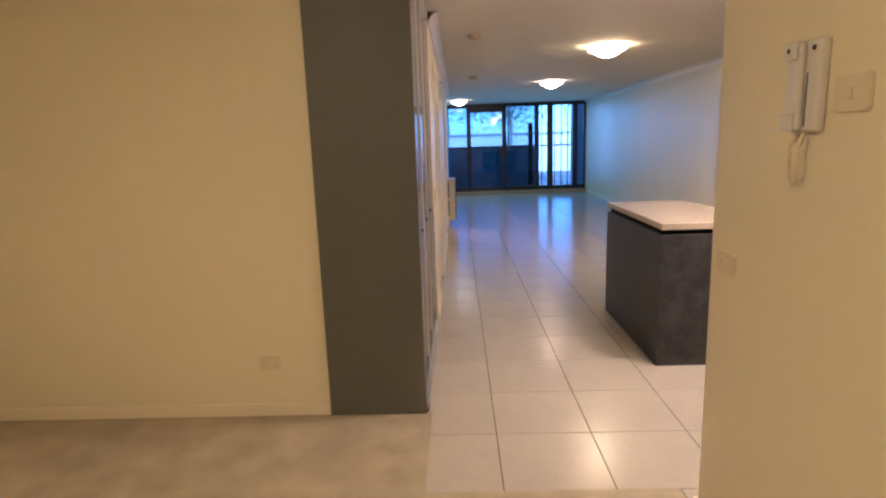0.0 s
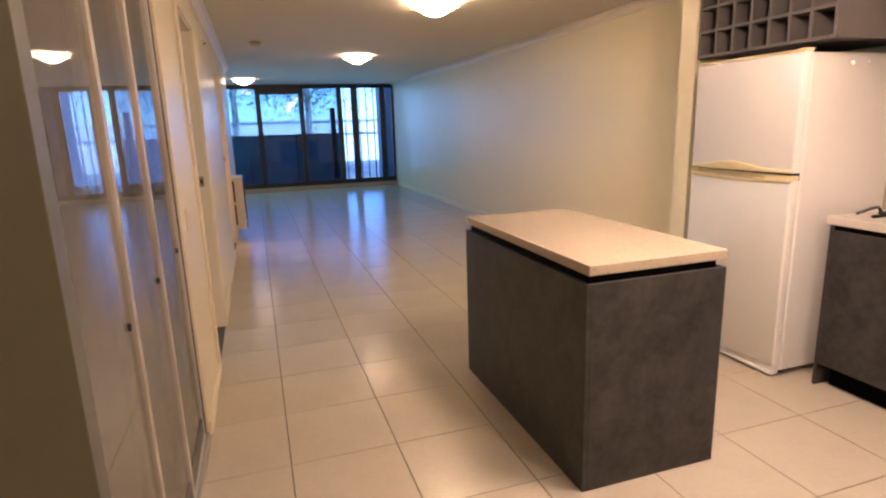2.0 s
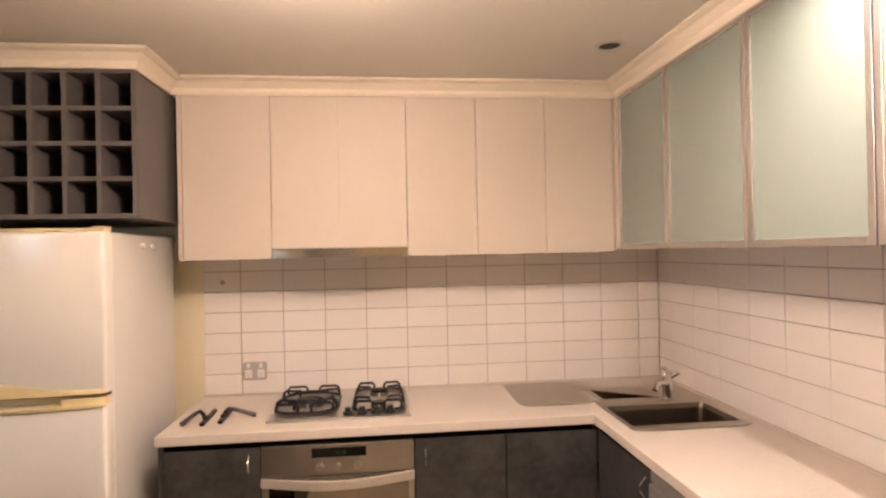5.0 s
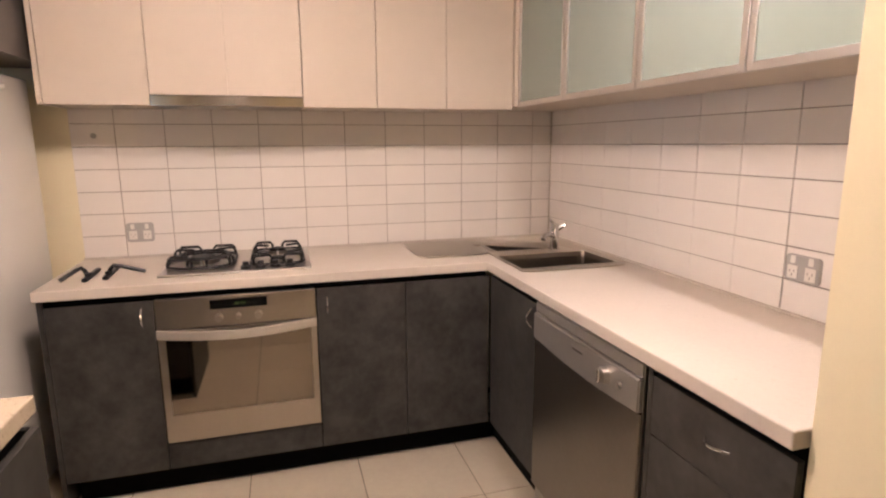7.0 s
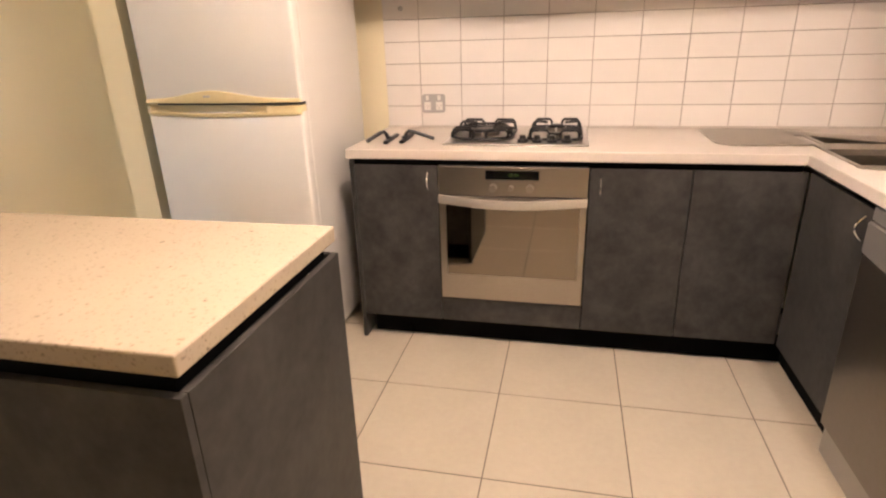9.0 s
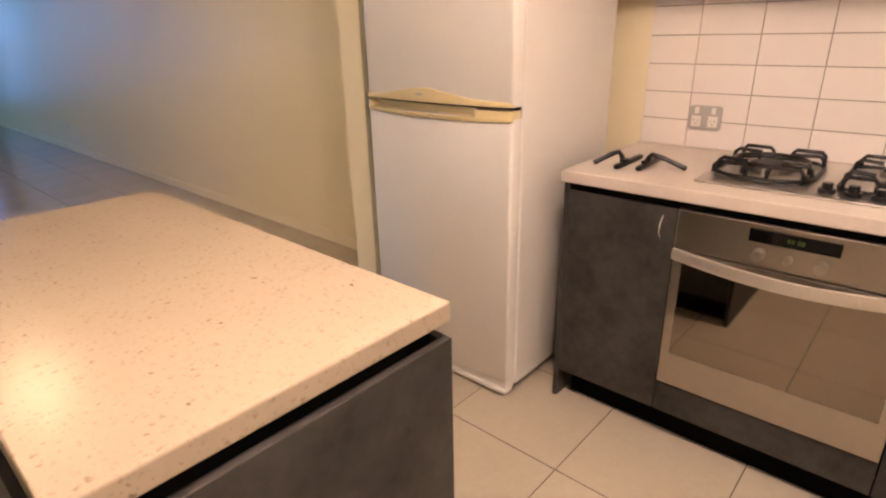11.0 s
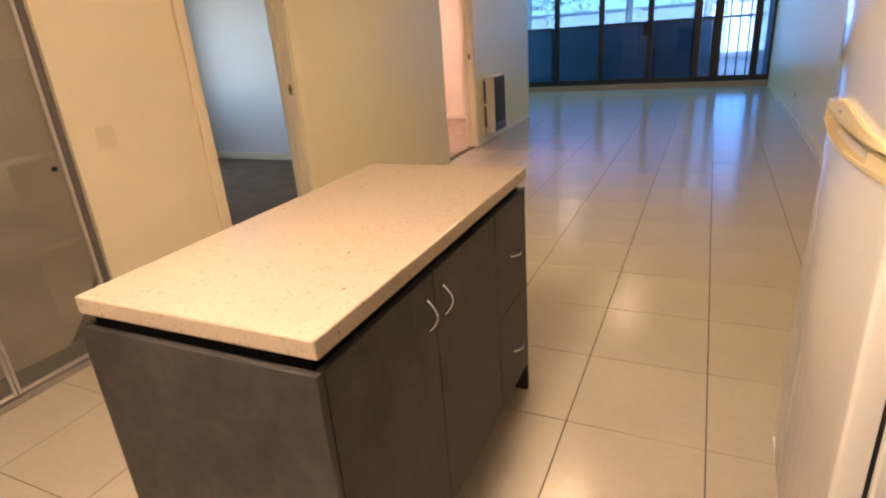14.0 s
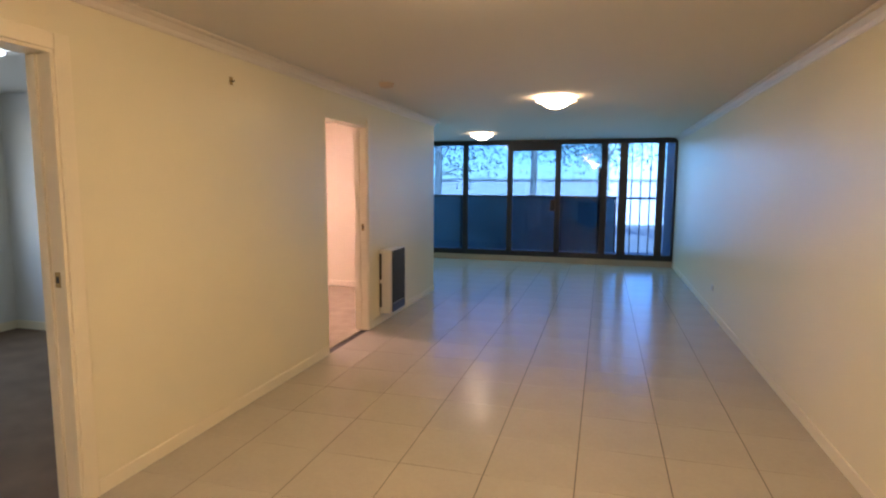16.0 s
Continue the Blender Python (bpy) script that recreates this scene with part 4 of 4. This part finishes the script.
def trivet(x, y, side, reach, back):
    """A flat cast bar along x with one bent arm springing sideways from it."""
    t = thing("pan_support_arm", x, y, 0.901, "black cast iron pan support arm lying on the bench", "pan support", "loose pan supports")
    bar = [(-0.108, -0.007), (-0.102, -0.0105), (0.098, -0.0105), (0.108, -0.007), (0.111, 0.0), (0.108, 0.007), (0.098, 0.0105), (-0.102, 0.0105), (-0.108, 0.007)]
    bm = prism(bmesh.new(), bar, 0.0, 0.014)
    bmesh.ops.bevel(bm, geom=[e for e in bm.edges if abs(e.verts[0].co.z - e.verts[1].co.z) < 1e-5], offset=0.003, segments=2, affect="EDGES")
    bmesh.ops.transform(bm, matrix=pose(x, y, 0.9013, 0, 0, 2), verts=bm.verts)
    part("foot", bm, IRON, t, "flat cast bar with rounded ends")
    ax = x - 0.042
    pts = [(ax, y, 0.912), (ax + 0.002, y + side * 0.010, 0.934), (ax + 0.001, y + side * 0.021, 0.946), (ax - back * 0.25, y + side * (0.021 + reach * 0.25), 0.941), (ax - back, y + side * (0.021 + reach), 0.912)]
    part("bent_bar", tube(bmesh.new(), pts, 0.0085, 6), IRON, t)
    part("lug", boxes((ax - 0.016, ax + 0.020, y - 0.009, y + 0.009, 0.9155, 0.925), bevel=0.003), IRON, t)


trivet(3.148, 3.703, 1, 0.058, 0.060)
trivet(3.168, 3.637, -1, 0.112, -0.010)

# sink
sk = thing("sink", 3.1, 1.85, 0.90, "corner steel sink with two bowls and a drainer", "sink")
RIM = 0.9045
part("drainer", prism(bmesh.new(), [(3.09, 2.33), (3.15, 2.36), (3.46, 2.36), (3.50, 2.32), (3.50, 2.02), (3.115, 2.02), (3.09, 2.06)], 0.9005, RIM), SINK, sk, "smooth steel draining board")


def bowl(x0, x1, y0, y1, depth):
    w, z0 = 0.014, RIM
    b = part("bowl_rim", slab([x0 - w, x0 + 0.003, x1 - 0.003, x1 + w], [y0 - w, y0 + 0.003, y1 - 0.003, y1 + w],
                              lambda x, y: not (x0 + 0.003 < x < x1 - 0.003 and y0 + 0.003 < y < y1 - 0.003), 0.9005, RIM, 0.0015), SINK, sk)
    bm = bmesh.new()
    r = 0.03
    rings = []
    for inset, z in ((0.003, RIM - 0.001), (0.008, RIM - 0.02), (0.014, RIM - depth + 0.03), (0.035, RIM - depth)):
        pts = []
        for cx, cy, a0 in ((x1 - inset - r, y1 - inset - r, 0), (x0 + inset + r, y1 - inset - r, 90), (x0 + inset + r, y0 + inset + r, 180), (x1 - inset - r, y0 + inset + r, 270)):
            pts += [bm.verts.new((cx + r * math.cos(radians(a0 + 30 * k)), cy + r * math.sin(radians(a0 + 30 * k)), z)) for k in range(4)]
        rings.append(pts)
    for p, q in zip(rings, rings[1:]):
        for i in range(16):
            bm.faces.new((p[i], p[(i + 1) % 16], q[(i + 1) % 16], q[i]))
    bm.faces.new(rings[-1])
    basin = part("basin", bm, BASIN, b, "dull steel bowl with its inner shade in the colour")
    part("drain", cyl(bmesh.new(), ((x0 + x1) / 2, (y0 + y1) / 2, RIM - depth + 0.002), 0.035, 0.004), CHROME, b)


for q in BOWLS:
    bowl(*q)
part("rim", prism(bmesh.new(), [(3.041, 1.60), (3.15, 1.60), (3.26, 1.655), (3.345, 1.74), (3.345, 2.018), (3.326, 2.018), (3.326, 1.684), (3.041, 1.684)], 0.9003, RIM - 0.0005), SINK, sk)
part("rim", boxes((3.0400, 3.1205, 1.6845, 2.019, 0.9003, RIM - 0.0005)), SINK, sk)
part("rim", prism(bmesh.new(), [(3.309, 1.962), (3.136, 1.701), (3.309, 1.701)], 0.9003, RIM - 0.0003), SINK, sk, "steel web that makes the small bowl three-cornered")
part("rim", prism(bmesh.new(), [(3.3455, 1.80), (3.47, 2.018), (3.3455, 2.018)], 0.9003, RIM - 0.0005), SINK, sk)
part("rim", prism(bmesh.new(), [(2.7295, 1.535), (2.7295, 2.030), (2.708, 2.022), (2.692, 1.985), (2.685, 1.90), (2.685, 1.66), (2.692, 1.58), (2.708, 1.545)], 0.9003, RIM - 0.0005), SINK, sk)
tp = thing("mixer_tap", 3.085, 1.69, 0.9045, "chrome mixer tap behind the sink bowls", "tap")
bm = cyl(bmesh.new(), (3.085, 1.69, 0.908), 0.028, 0.008)
cyl(bm, (3.085, 1.69, 0.962), 0.0215, 0.10)
part("body", bm, CHROME, tp, smooth=True)
part("spout", tube(bmesh.new(), [(3.085, 1.69, 0.965), (3.055, 1.72, 0.985), (3.015, 1.76, 0.996), (2.975, 1.80, 0.992), (2.968, 1.807, 0.98)], 0.012, 10), CHROME, tp, smooth=True)
hd = part("cartridge", cyl(bmesh.new(), (3.085, 1.69, 1.024), 0.023, 0.024, r2=0.017), CHROME, tp, smooth=True)
part("lever", tube(bmesh.new(), [(3.085, 1.69, 1.03), (3.088, 1.700, 1.045), (3.090, 1.712, 1.052)], 0.010, 8), CHROME, hd, smooth=True)
part("lever", tube(bmesh.new(), [(3.08, 1.682, 1.00), (3.07, 1.664, 1.018), (3.060, 1.645, 1.030)], 0.011, 8), CHROME, hd, smooth=True)

# upper cupboards
UX = 3.21
seams = [3.815, 3.440, 3.142, 2.841, 2.520, 2.197, 1.867]
groups = [(0, 1), (1, 3), (3, 4), (4, 6)]
for a, b in groups:
    hood = (a, b) == (1, 3)
    t = thing("wall_cupboard", 3.4, (seams[a] + seams[b]) / 2, 1.575, "cream laminate wall cupboard" + (" above the rangehood" if hood else " with plain doors"), "cupboard", "kitchen wall cupboards")
    part("body", boxes((UX + 0.02, 3.566, seams[b] + 0.001, seams[a] - 0.001, 1.579 if not hood else 1.62, 2.297)), CREAM, t)
    for i in range(a, b):
        part("door", boxes((UX, UX + 0.018, seams[i + 1] + 0.0015, seams[i] - 0.0015, 1.575 if not hood else 1.618, 2.300), bevel=0.001), CREAM, t)
rh = thing("rangehood", 3.35, 3.14, 1.575, "slim steel slide-out rangehood under the cupboards", "rangehood")
outline = [(UX + 0.012, 2.843), (UX + 0.012, 3.438)] + [(UX - 0.003 - 0.026 * math.sin(math.pi * k / 16), 3.438 - 0.595 * k / 16) for k in range(17)]
part("front", prism(bmesh.new(), outline, 1.575, 1.614), HOOD_STEEL, rh, "bright bowed steel front strip", smooth=True)
part("body", boxes((UX + 0.014, 3.55, 2.845, 3.436, 1.580, 1.616)), STEEL, rh)
structure("cupboard_end", boxes((UX - 0.001, 3.566, 3.8165, 3.834, 1.575, 2.300)), CREAM, "cream laminate end panel of the cupboards", "panel")

UY = 1.85
xs = [3.19, 2.745, 2.262, 1.817, 1.373]
for i in range(4):
    x1, x0 = xs[i], xs[i + 1]
    t = thing("glass_cupboard", (x0 + x1) / 2, 1.66, 1.585, "wall cupboard with an aluminium framed frosted glass door", "cupboard", "frosted glass cupboards")
    part("body", boxes((x0 + 0.001, x1 - 0.001, 1.484, 1.50, 1.59, 2.297), (x0 + 0.001, x0 + 0.016, 1.50, UY - 0.022, 1.606, 2.297), (x1 - 0.016, x1 - 0.001, 1.50, UY - 0.022, 1.606, 2.297), (x0 + 0.001, x1 - 0.001, 1.50, UY - 0.022, 1.59, 1.606), (x0 + 0.001, x1 - 0.001, 1.50, UY - 0.022, 2.30, 2.297)), CREAM, t)
    part("shelf", boxes((x0 + 0.018, x1 - 0.018, 1.502, UY - 0.0225, 1.94, 1.962)), SHELF, t)
    d = part("door", boxes((x0 + 0.020, x1 - 0.020, UY - 0.012, UY - 0.006, 1.606, 2.282)), FROST, t, "pale green frosted glass")
    for q in ((x0 + 0.002, x0 + 0.022, 1.586, 2.300), (x1 - 0.022, x1 - 0.002, 1.586, 2.300), (x0 + 0.022, x1 - 0.022, 1.586, 1.608), (x0 + 0.022, x1 - 0.022, 2.280, 2.300)):
        part("door_frame", boxes((q[0], q[1], UY - 0.020, UY, q[2], q[3]), bevel=0.001), ALU, d)
    for z in (1.70, 2.20):
        part("hinge", cyl(bmesh.new(), (x1 - 0.045, UY - 0.0195, z), 0.017, 0.014, "y", seg=16), RACK, d, "dark round hinge cup behind the glass")
structure("corner_cupboard", boxes((3.192, 3.566, 1.484, 1.865, 1.590, 2.298)), CREAM, "cream corner cupboard carcass", "cupboard")
structure("bulkhead", boxes((UX + 0.004, 3.57, 1.855, 3.86, 2.3015, H), (2.874, 3.57, 3.864, 4.745, 2.3015, H), (1.37, 3.57, 1.47, UY - 0.004, 2.3015, H)), WALL, "cream plaster bulkhead above the cupboards", "bulkhead")

# bottle rack
wr = thing("bottle_rack", 3.2, 4.30, 1.74, "grey laminate pigeonhole bottle rack over the fridge", "bottle rack")
RX, RY0, RY1, RZ0, RZ1 = 2.88, 3.862, 4.738, 1.742, 2.300
part("side", boxes((RX, 3.54, RY0, RY0 + 0.018, RZ0, RZ1)), RACK, wr)
part("side", boxes((RX, 3.54, RY1 - 0.018, RY1, RZ0, RZ1)), RACK, wr)
part("bottom", boxes((RX, 3.54, RY0 + 0.018, RY1 - 0.018, RZ0, RZ0 + 0.016)), RACK, wr)
part("top", boxes((RX, 3.54, RY0 + 0.018, RY1 - 0.018, RZ1 - 0.016, RZ1)), RACK, wr)
# near-black back paints in the shade deep inside the pigeonholes
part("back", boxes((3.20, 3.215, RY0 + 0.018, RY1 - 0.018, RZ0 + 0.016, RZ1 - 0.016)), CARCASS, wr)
pw, ph = (RY1 - RY0 - 0.036) / 7, (RZ1 - RZ0 - 0.032) / 4
for i in range(1, 7):
    y = RY0 + 0.018 + i * pw
    part("upright", boxes((RX + 0.001, 3.20, y - 0.008, y + 0.008, RZ0 + 0.016, RZ1 - 0.016)), RACK, wr)
for j in range(1, 4):
    z = RZ0 + 0.016 + j * ph
    for i in range(7):
        y = RY0 + 0.018 + i * pw
        part("shelf", boxes((RX + 0.001, 3.20, y + (0.008 if i else 0), y + pw - (0.008 if i < 6 else 0), z - 0.008, z + 0.008)), RACK, wr)


# fridge
def bowed_door(y0, y1, z0, z1, x, bulge, depth):
    """A fridge door whose front face bows gently outward."""
    bm = bmesh.new()
    rows = []
    edge_steps = [0, 0.003, 0.007, 0.012, 0.018, 0.06]
    for u in edge_steps + [0.06 + 0.088 * k for k in range(1, 10)] + [1 - e for e in edge_steps[::-1]]:
        y = y0 + (y1 - y0) * u
        edge = min(1.0, min(u, 1 - u) / 0.018)
        xf = x - bulge * math.sin(math.pi * u) + 0.007 * (1 - math.sqrt(max(0, 1 - (1 - edge) ** 2)))
        rows.append([bm.verts.new(p) for p in ((x + depth, y, z0), (xf + 0.006, y, z0), (xf, y, z0 + 0.008), (xf, y, z1 - 0.010), (xf + 0.008, y, z1), (x + depth, y, z1))])
    for a, b in zip(rows, rows[1:]):
        for j in range(6):
            bm.faces.new((a[j], a[(j + 1) % 6], b[(j + 1) % 6], b[j]))
    bm.faces.new(rows[0])
    bm.faces.new(rows[-1])
    return bm


FY0, FY1, FX = 3.952, 4.645, 2.805
fr = thing("refrigerator", 3.2, 4.32, 0, "white two-door refrigerator with yellowed handles", "refrigerator")
part("body", boxes((FX + 0.062, 3.49, FY0 + 0.003, FY1 - 0.003, 0.035, 1.69), bevel=0.008), FRIDGE, fr)
part("gasket", boxes((FX + 0.050, FX + 0.062, FY0 + 0.010, FY1 - 0.012, 0.07, 1.685)), LAMINATE, fr, "grey rubber door seal")
fd = part("freezer_door", bowed_door(FY0, FY1, 1.108, 1.69, FX, 0.022, 0.05), FRIDGE, fr, smooth=True)
ld = part("fridge_door", bowed_door(FY0, FY1, 0.075, 1.070, FX, 0.022, 0.05), FRIDGE, fr, smooth=True)


def band(parent, name, label, profile, u0=0.0, u1=1.0):
    """A strip along the bowed door front; profile(u) gives depth and height of its section."""
    bm = bmesh.new()
    rows = []
    for i in range(41):
        u = u0 + (u1 - u0) * i / 40
        y = FY0 + 0.002 + (FY1 - FY0 - 0.004) * u
        edge = 1 - min(1.0, min(u, 1 - u) / 0.018)
        xf = FX - 0.022 * math.sin(math.pi * u) + 0.007 * (1 - math.sqrt(max(0, 1 - edge ** 2)))
        rows.append([bm.verts.new((xf + dx, y, z)) for dx, z in profile(u)])
    n = len(rows[0])
    for a, b in zip(rows, rows[1:]):
        for j in range(n):
            bm.faces.new((a[j], a[(j + 1) % n], b[(j + 1) % n], b[j]))
    bm.faces.new(rows[0])
    bm.faces.new(rows[-1])
    return part(name, bm, YELLOWED, parent, label, smooth=True)


def upper_section(u):
    top = 1.122 + 0.034 * math.exp(-((u - 0.54) / 0.24) ** 2)
    return ((0.03, 1.107), (-0.008, 1.107), (-0.010, 1.112), (-0.007, top - 0.003), (-0.002, top), (0.03, top))


def lower_section(u):
    hollow = 0.040 * min(1, max(0, (u - 0.20) / 0.02)) * min(1, max(0, (0.975 - u) / 0.03))
    lip = 1.073 - 0.006 * math.sin(math.pi * u)
    bot = 1.057 - 0.007 * math.sin(math.pi * u)
    return ((0.04, bot), (-0.002, bot), (-0.009, bot + 0.006), (-0.010, lip), (-0.008 + hollow, lip + 0.003), (-0.008 + hollow, 1.0945), (0.04, 1.0945))


hbnd = band(fd, "handle", "yellowed plastic handle band", upper_section)
part("badge", boxes((FX - 0.0335, FX - 0.028, 4.325, 4.355, 1.130, 1.137)), SOCKET, hbnd)
band(ld, "handle", "yellowed plastic handle band with a long grip recess", lower_section)
band(fr, "top_cap", "yellowed plastic top edge", lambda u: ((0.055, 1.691), (0.004, 1.691), (0.002, 1.697), (0.006, 1.702), (0.055, 1.702)))
part("hinge_cover", boxes((FX + 0.02, FX + 0.085, FY0 + 0.008, FY0 + 0.05, 1.7025, 1.709), bevel=0.003), YELLOWED, fr)
part("plinth", boxes((FX + 0.01, FX + 0.06, FY0 + 0.008, FY1 - 0.008, 0.03, 0.072), bevel=0.004), FRIDGE, fr)
part("bottom_lip", boxes((FX - 0.004, FX + 0.05, FY0 + 0.006, FY1 - 0.006, 0.018, 0.034), bevel=0.004), FRIDGE, fr)
for y in (FY0 + 0.05, FY1 - 0.05):
    for x in (2.93, 3.44):
        part("foot", cyl(bmesh.new(), (x, y, 0.018), 0.018, 0.036, seg=12), BLACK, fr)
for x in (3.13, 3.24):
    part("peg", cyl(bmesh.new(), (x, FY0 - 0.003, 1.64), 0.011, 0.02, "y", seg=12), FRIDGE, fr, "small white plastic peg")

# island
IX0, IX1, IY0, IY1 = 1.336, 1.956, 3.480, 4.696
il = thing("island_bench", 1.64, 4.08, 0, "freestanding dark grey kitchen island with doors and drawers", "island")
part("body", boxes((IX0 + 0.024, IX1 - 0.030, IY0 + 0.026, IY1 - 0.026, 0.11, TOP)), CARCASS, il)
part("back_panel", boxes((IX0, IX0 + 0.018, IY0 + 0.001, IY1 - 0.001, 0, GAP), bevel=0.0015), LAMINATE, il)
part("end_panel", boxes((IX0 + 0.0185, IX1 - 0.001, IY0, IY0 + 0.018, 0, GAP), bevel=0.0015), LAMINATE, il)
part("end_panel", boxes((IX0 + 0.0185, IX1 - 0.001, IY1 - 0.018, IY1, 0, GAP), bevel=0.0015), LAMINATE, il)
for a, b, hy in ((IY0 + 0.021, 3.932, 3.895), (3.936, 4.372, 3.985)):
    d = part("door", boxes((IX1 - 0.018, IX1, a, b, 0.122, GAP), bevel=0.0015), LAMINATE, il)
    arc_handle(d, (IX1, hy, 0.736), 0.080, "z", (1, 0, 0))
for z0, z1, hz in ((0.466, GAP, 0.638), (0.122, 0.462, 0.272)):
    d = part("drawer_front", boxes((IX1 - 0.018, IX1, 4.376, IY1 - 0.021, z0, z1), bevel=0.0015), LAMINATE, il)
    arc_handle(d, (IX1, 4.553, hz), 0.075, "y", (1, 0, 0))
part("kickboard", boxes((IX1 - 0.085, IX1 - 0.07, IY0 + 0.02, IY1 - 0.02, 0, 0.11)), CARCASS, il)
part("bench_top", boxes((1.346, 1.959, 3.485, 4.702, TOP, 0.90), bevel=0.004), STONE, il, "cream speckled stone top")

# ---- tiles on the kitchen walls ----
meshes = {}


def tile_mesh(w, h, t, mat, ch):
    key = (round(w, 4), round(h, 4), mat.name)
    if key not in meshes:
        bm = bmesh.new()
        lo = [bm.verts.new(p) for p in ((0, 0, 0), (w, 0, 0), (w, h, 0), (0, h, 0))]
        mid = [bm.verts.new((x, y, t - ch)) for x, y in ((0, 0), (w, 0), (w, h), (0, h))]
        hi = [bm.verts.new(p) for p in ((ch, ch, t), (w - ch, ch, t), (w - ch, h - ch, t), (ch, h - ch, t))]
        bm.faces.new(hi)
        for a, b in ((lo, mid), (mid, hi)):
            for i in range(4):
                bm.faces.new((a[i], a[(i + 1) % 4], b[(i + 1) % 4], b[i]))
        me = bpy.data.meshes.new("tile")
        bm.to_mesh(me)
        bm.free()
        me.materials.append(mat)
        meshes[key] = me
    return meshes[key]


def lay(parent, m, w, h, t, mat, ch):
    ob = new("tile", tile_mesh(w, h, t, mat, ch))
    ob.parent = parent
    ob.matrix_world = m
    return ob


TW, TH, J = 0.2068, 0.1020, 0.003
SX = 3.425
back = structure("splashback_back", boxes((3.5645, 3.5695, 1.478, 3.842, 0.88, 1.60)), WGROUT, "white glazed tile splashback behind the hob", "splashback")
side = structure("splashback_side", boxes((1.373, 3.562, 1.4705, 1.4755, 0.88, 1.60)), WGROUT, "white glazed tile splashback behind the sink", "splashback")
for r in range(7):
    z0 = 0.902 + r * TH
    h = min(TH - J, 1.60 - z0)
    for c in range(13):
        y1 = 3.842 if c == 0 else 3.662 + TW - c * TW
        w = 0.177 if c == 0 else min(TW - J, y1 - 1.4825)
        if w > 0.02:
            lay(back, Matrix.Translation((3.5655, y1, z0)) @ Matrix(((0, 0, -1, 0), (-1, 0, 0, 0), (0, 1, 0, 0), (0, 0, 0, 1))), w, h, 0.006, WALLTILE, 0.0012)
        x1 = SX - (c - 1) * TW if c else 3.5575
        w = min(TW - J, x1 - 1.376) if c else 3.5575 - SX - J
        if w > 0.02:
            lay(side, Matrix.Translation((x1 - w, 1.4745, z0)) @ Matrix(((1, 0, 0, 0), (0, 0, 1, 0), (0, 1, 0, 0), (0, 0, 0, 1))), w, h, 0.006, WALLTILE, 0.0012)

# ---- floor tiles ----
fl = structure("floor", boxes((-0.125, 3.58, 2.218, 15.14, -0.06, -0.0022), (1.003, 3.58, 1.46, 2.218, -0.06, -0.0022), (-2.40, -0.125, 11.70, 15.14, -0.06, -0.0022)), GROUT, "large square beige glazed floor tiles with dark joints", "tiled floor")
P, X0, Y0, G, GC = 0.4635, 0.287, 2.222, 0.0047, 0.0035


def floor_tiles(x0, x1, y0, y1):
    i0, i1 = math.floor((x0 - X0) / P), math.ceil((x1 - X0) / P)
    j0, j1 = math.floor((y0 - Y0) / P + 1e-6), math.ceil((y1 - Y0) / P - 1e-6)
    for i in range(i0, i1):
        for j in range(j0, j1):
            a, b = max(x0, X0 + i * P + G / 2), min(x1, X0 + (i + 1) * P - G / 2)
            c, d = max(y0, Y0 + j * P + GC / 2), min(y1, Y0 + (j + 1) * P - GC / 2)
            if b - a > 0.02 and d - c > 0.02:
                lay(fl, Matrix.Translation((a, c, -0.008)), b - a, d - c, 0.008, TILE, 0.0008)


floor_tiles(-0.06, EX, 2.222, 11.70)
floor_tiles(-2.40, EX, 11.70, 15.135)
floor_tiles(1.38, EX, 1.48, 2.222)
floor_tiles(1.01, 1.378, 2.06, 2.222)
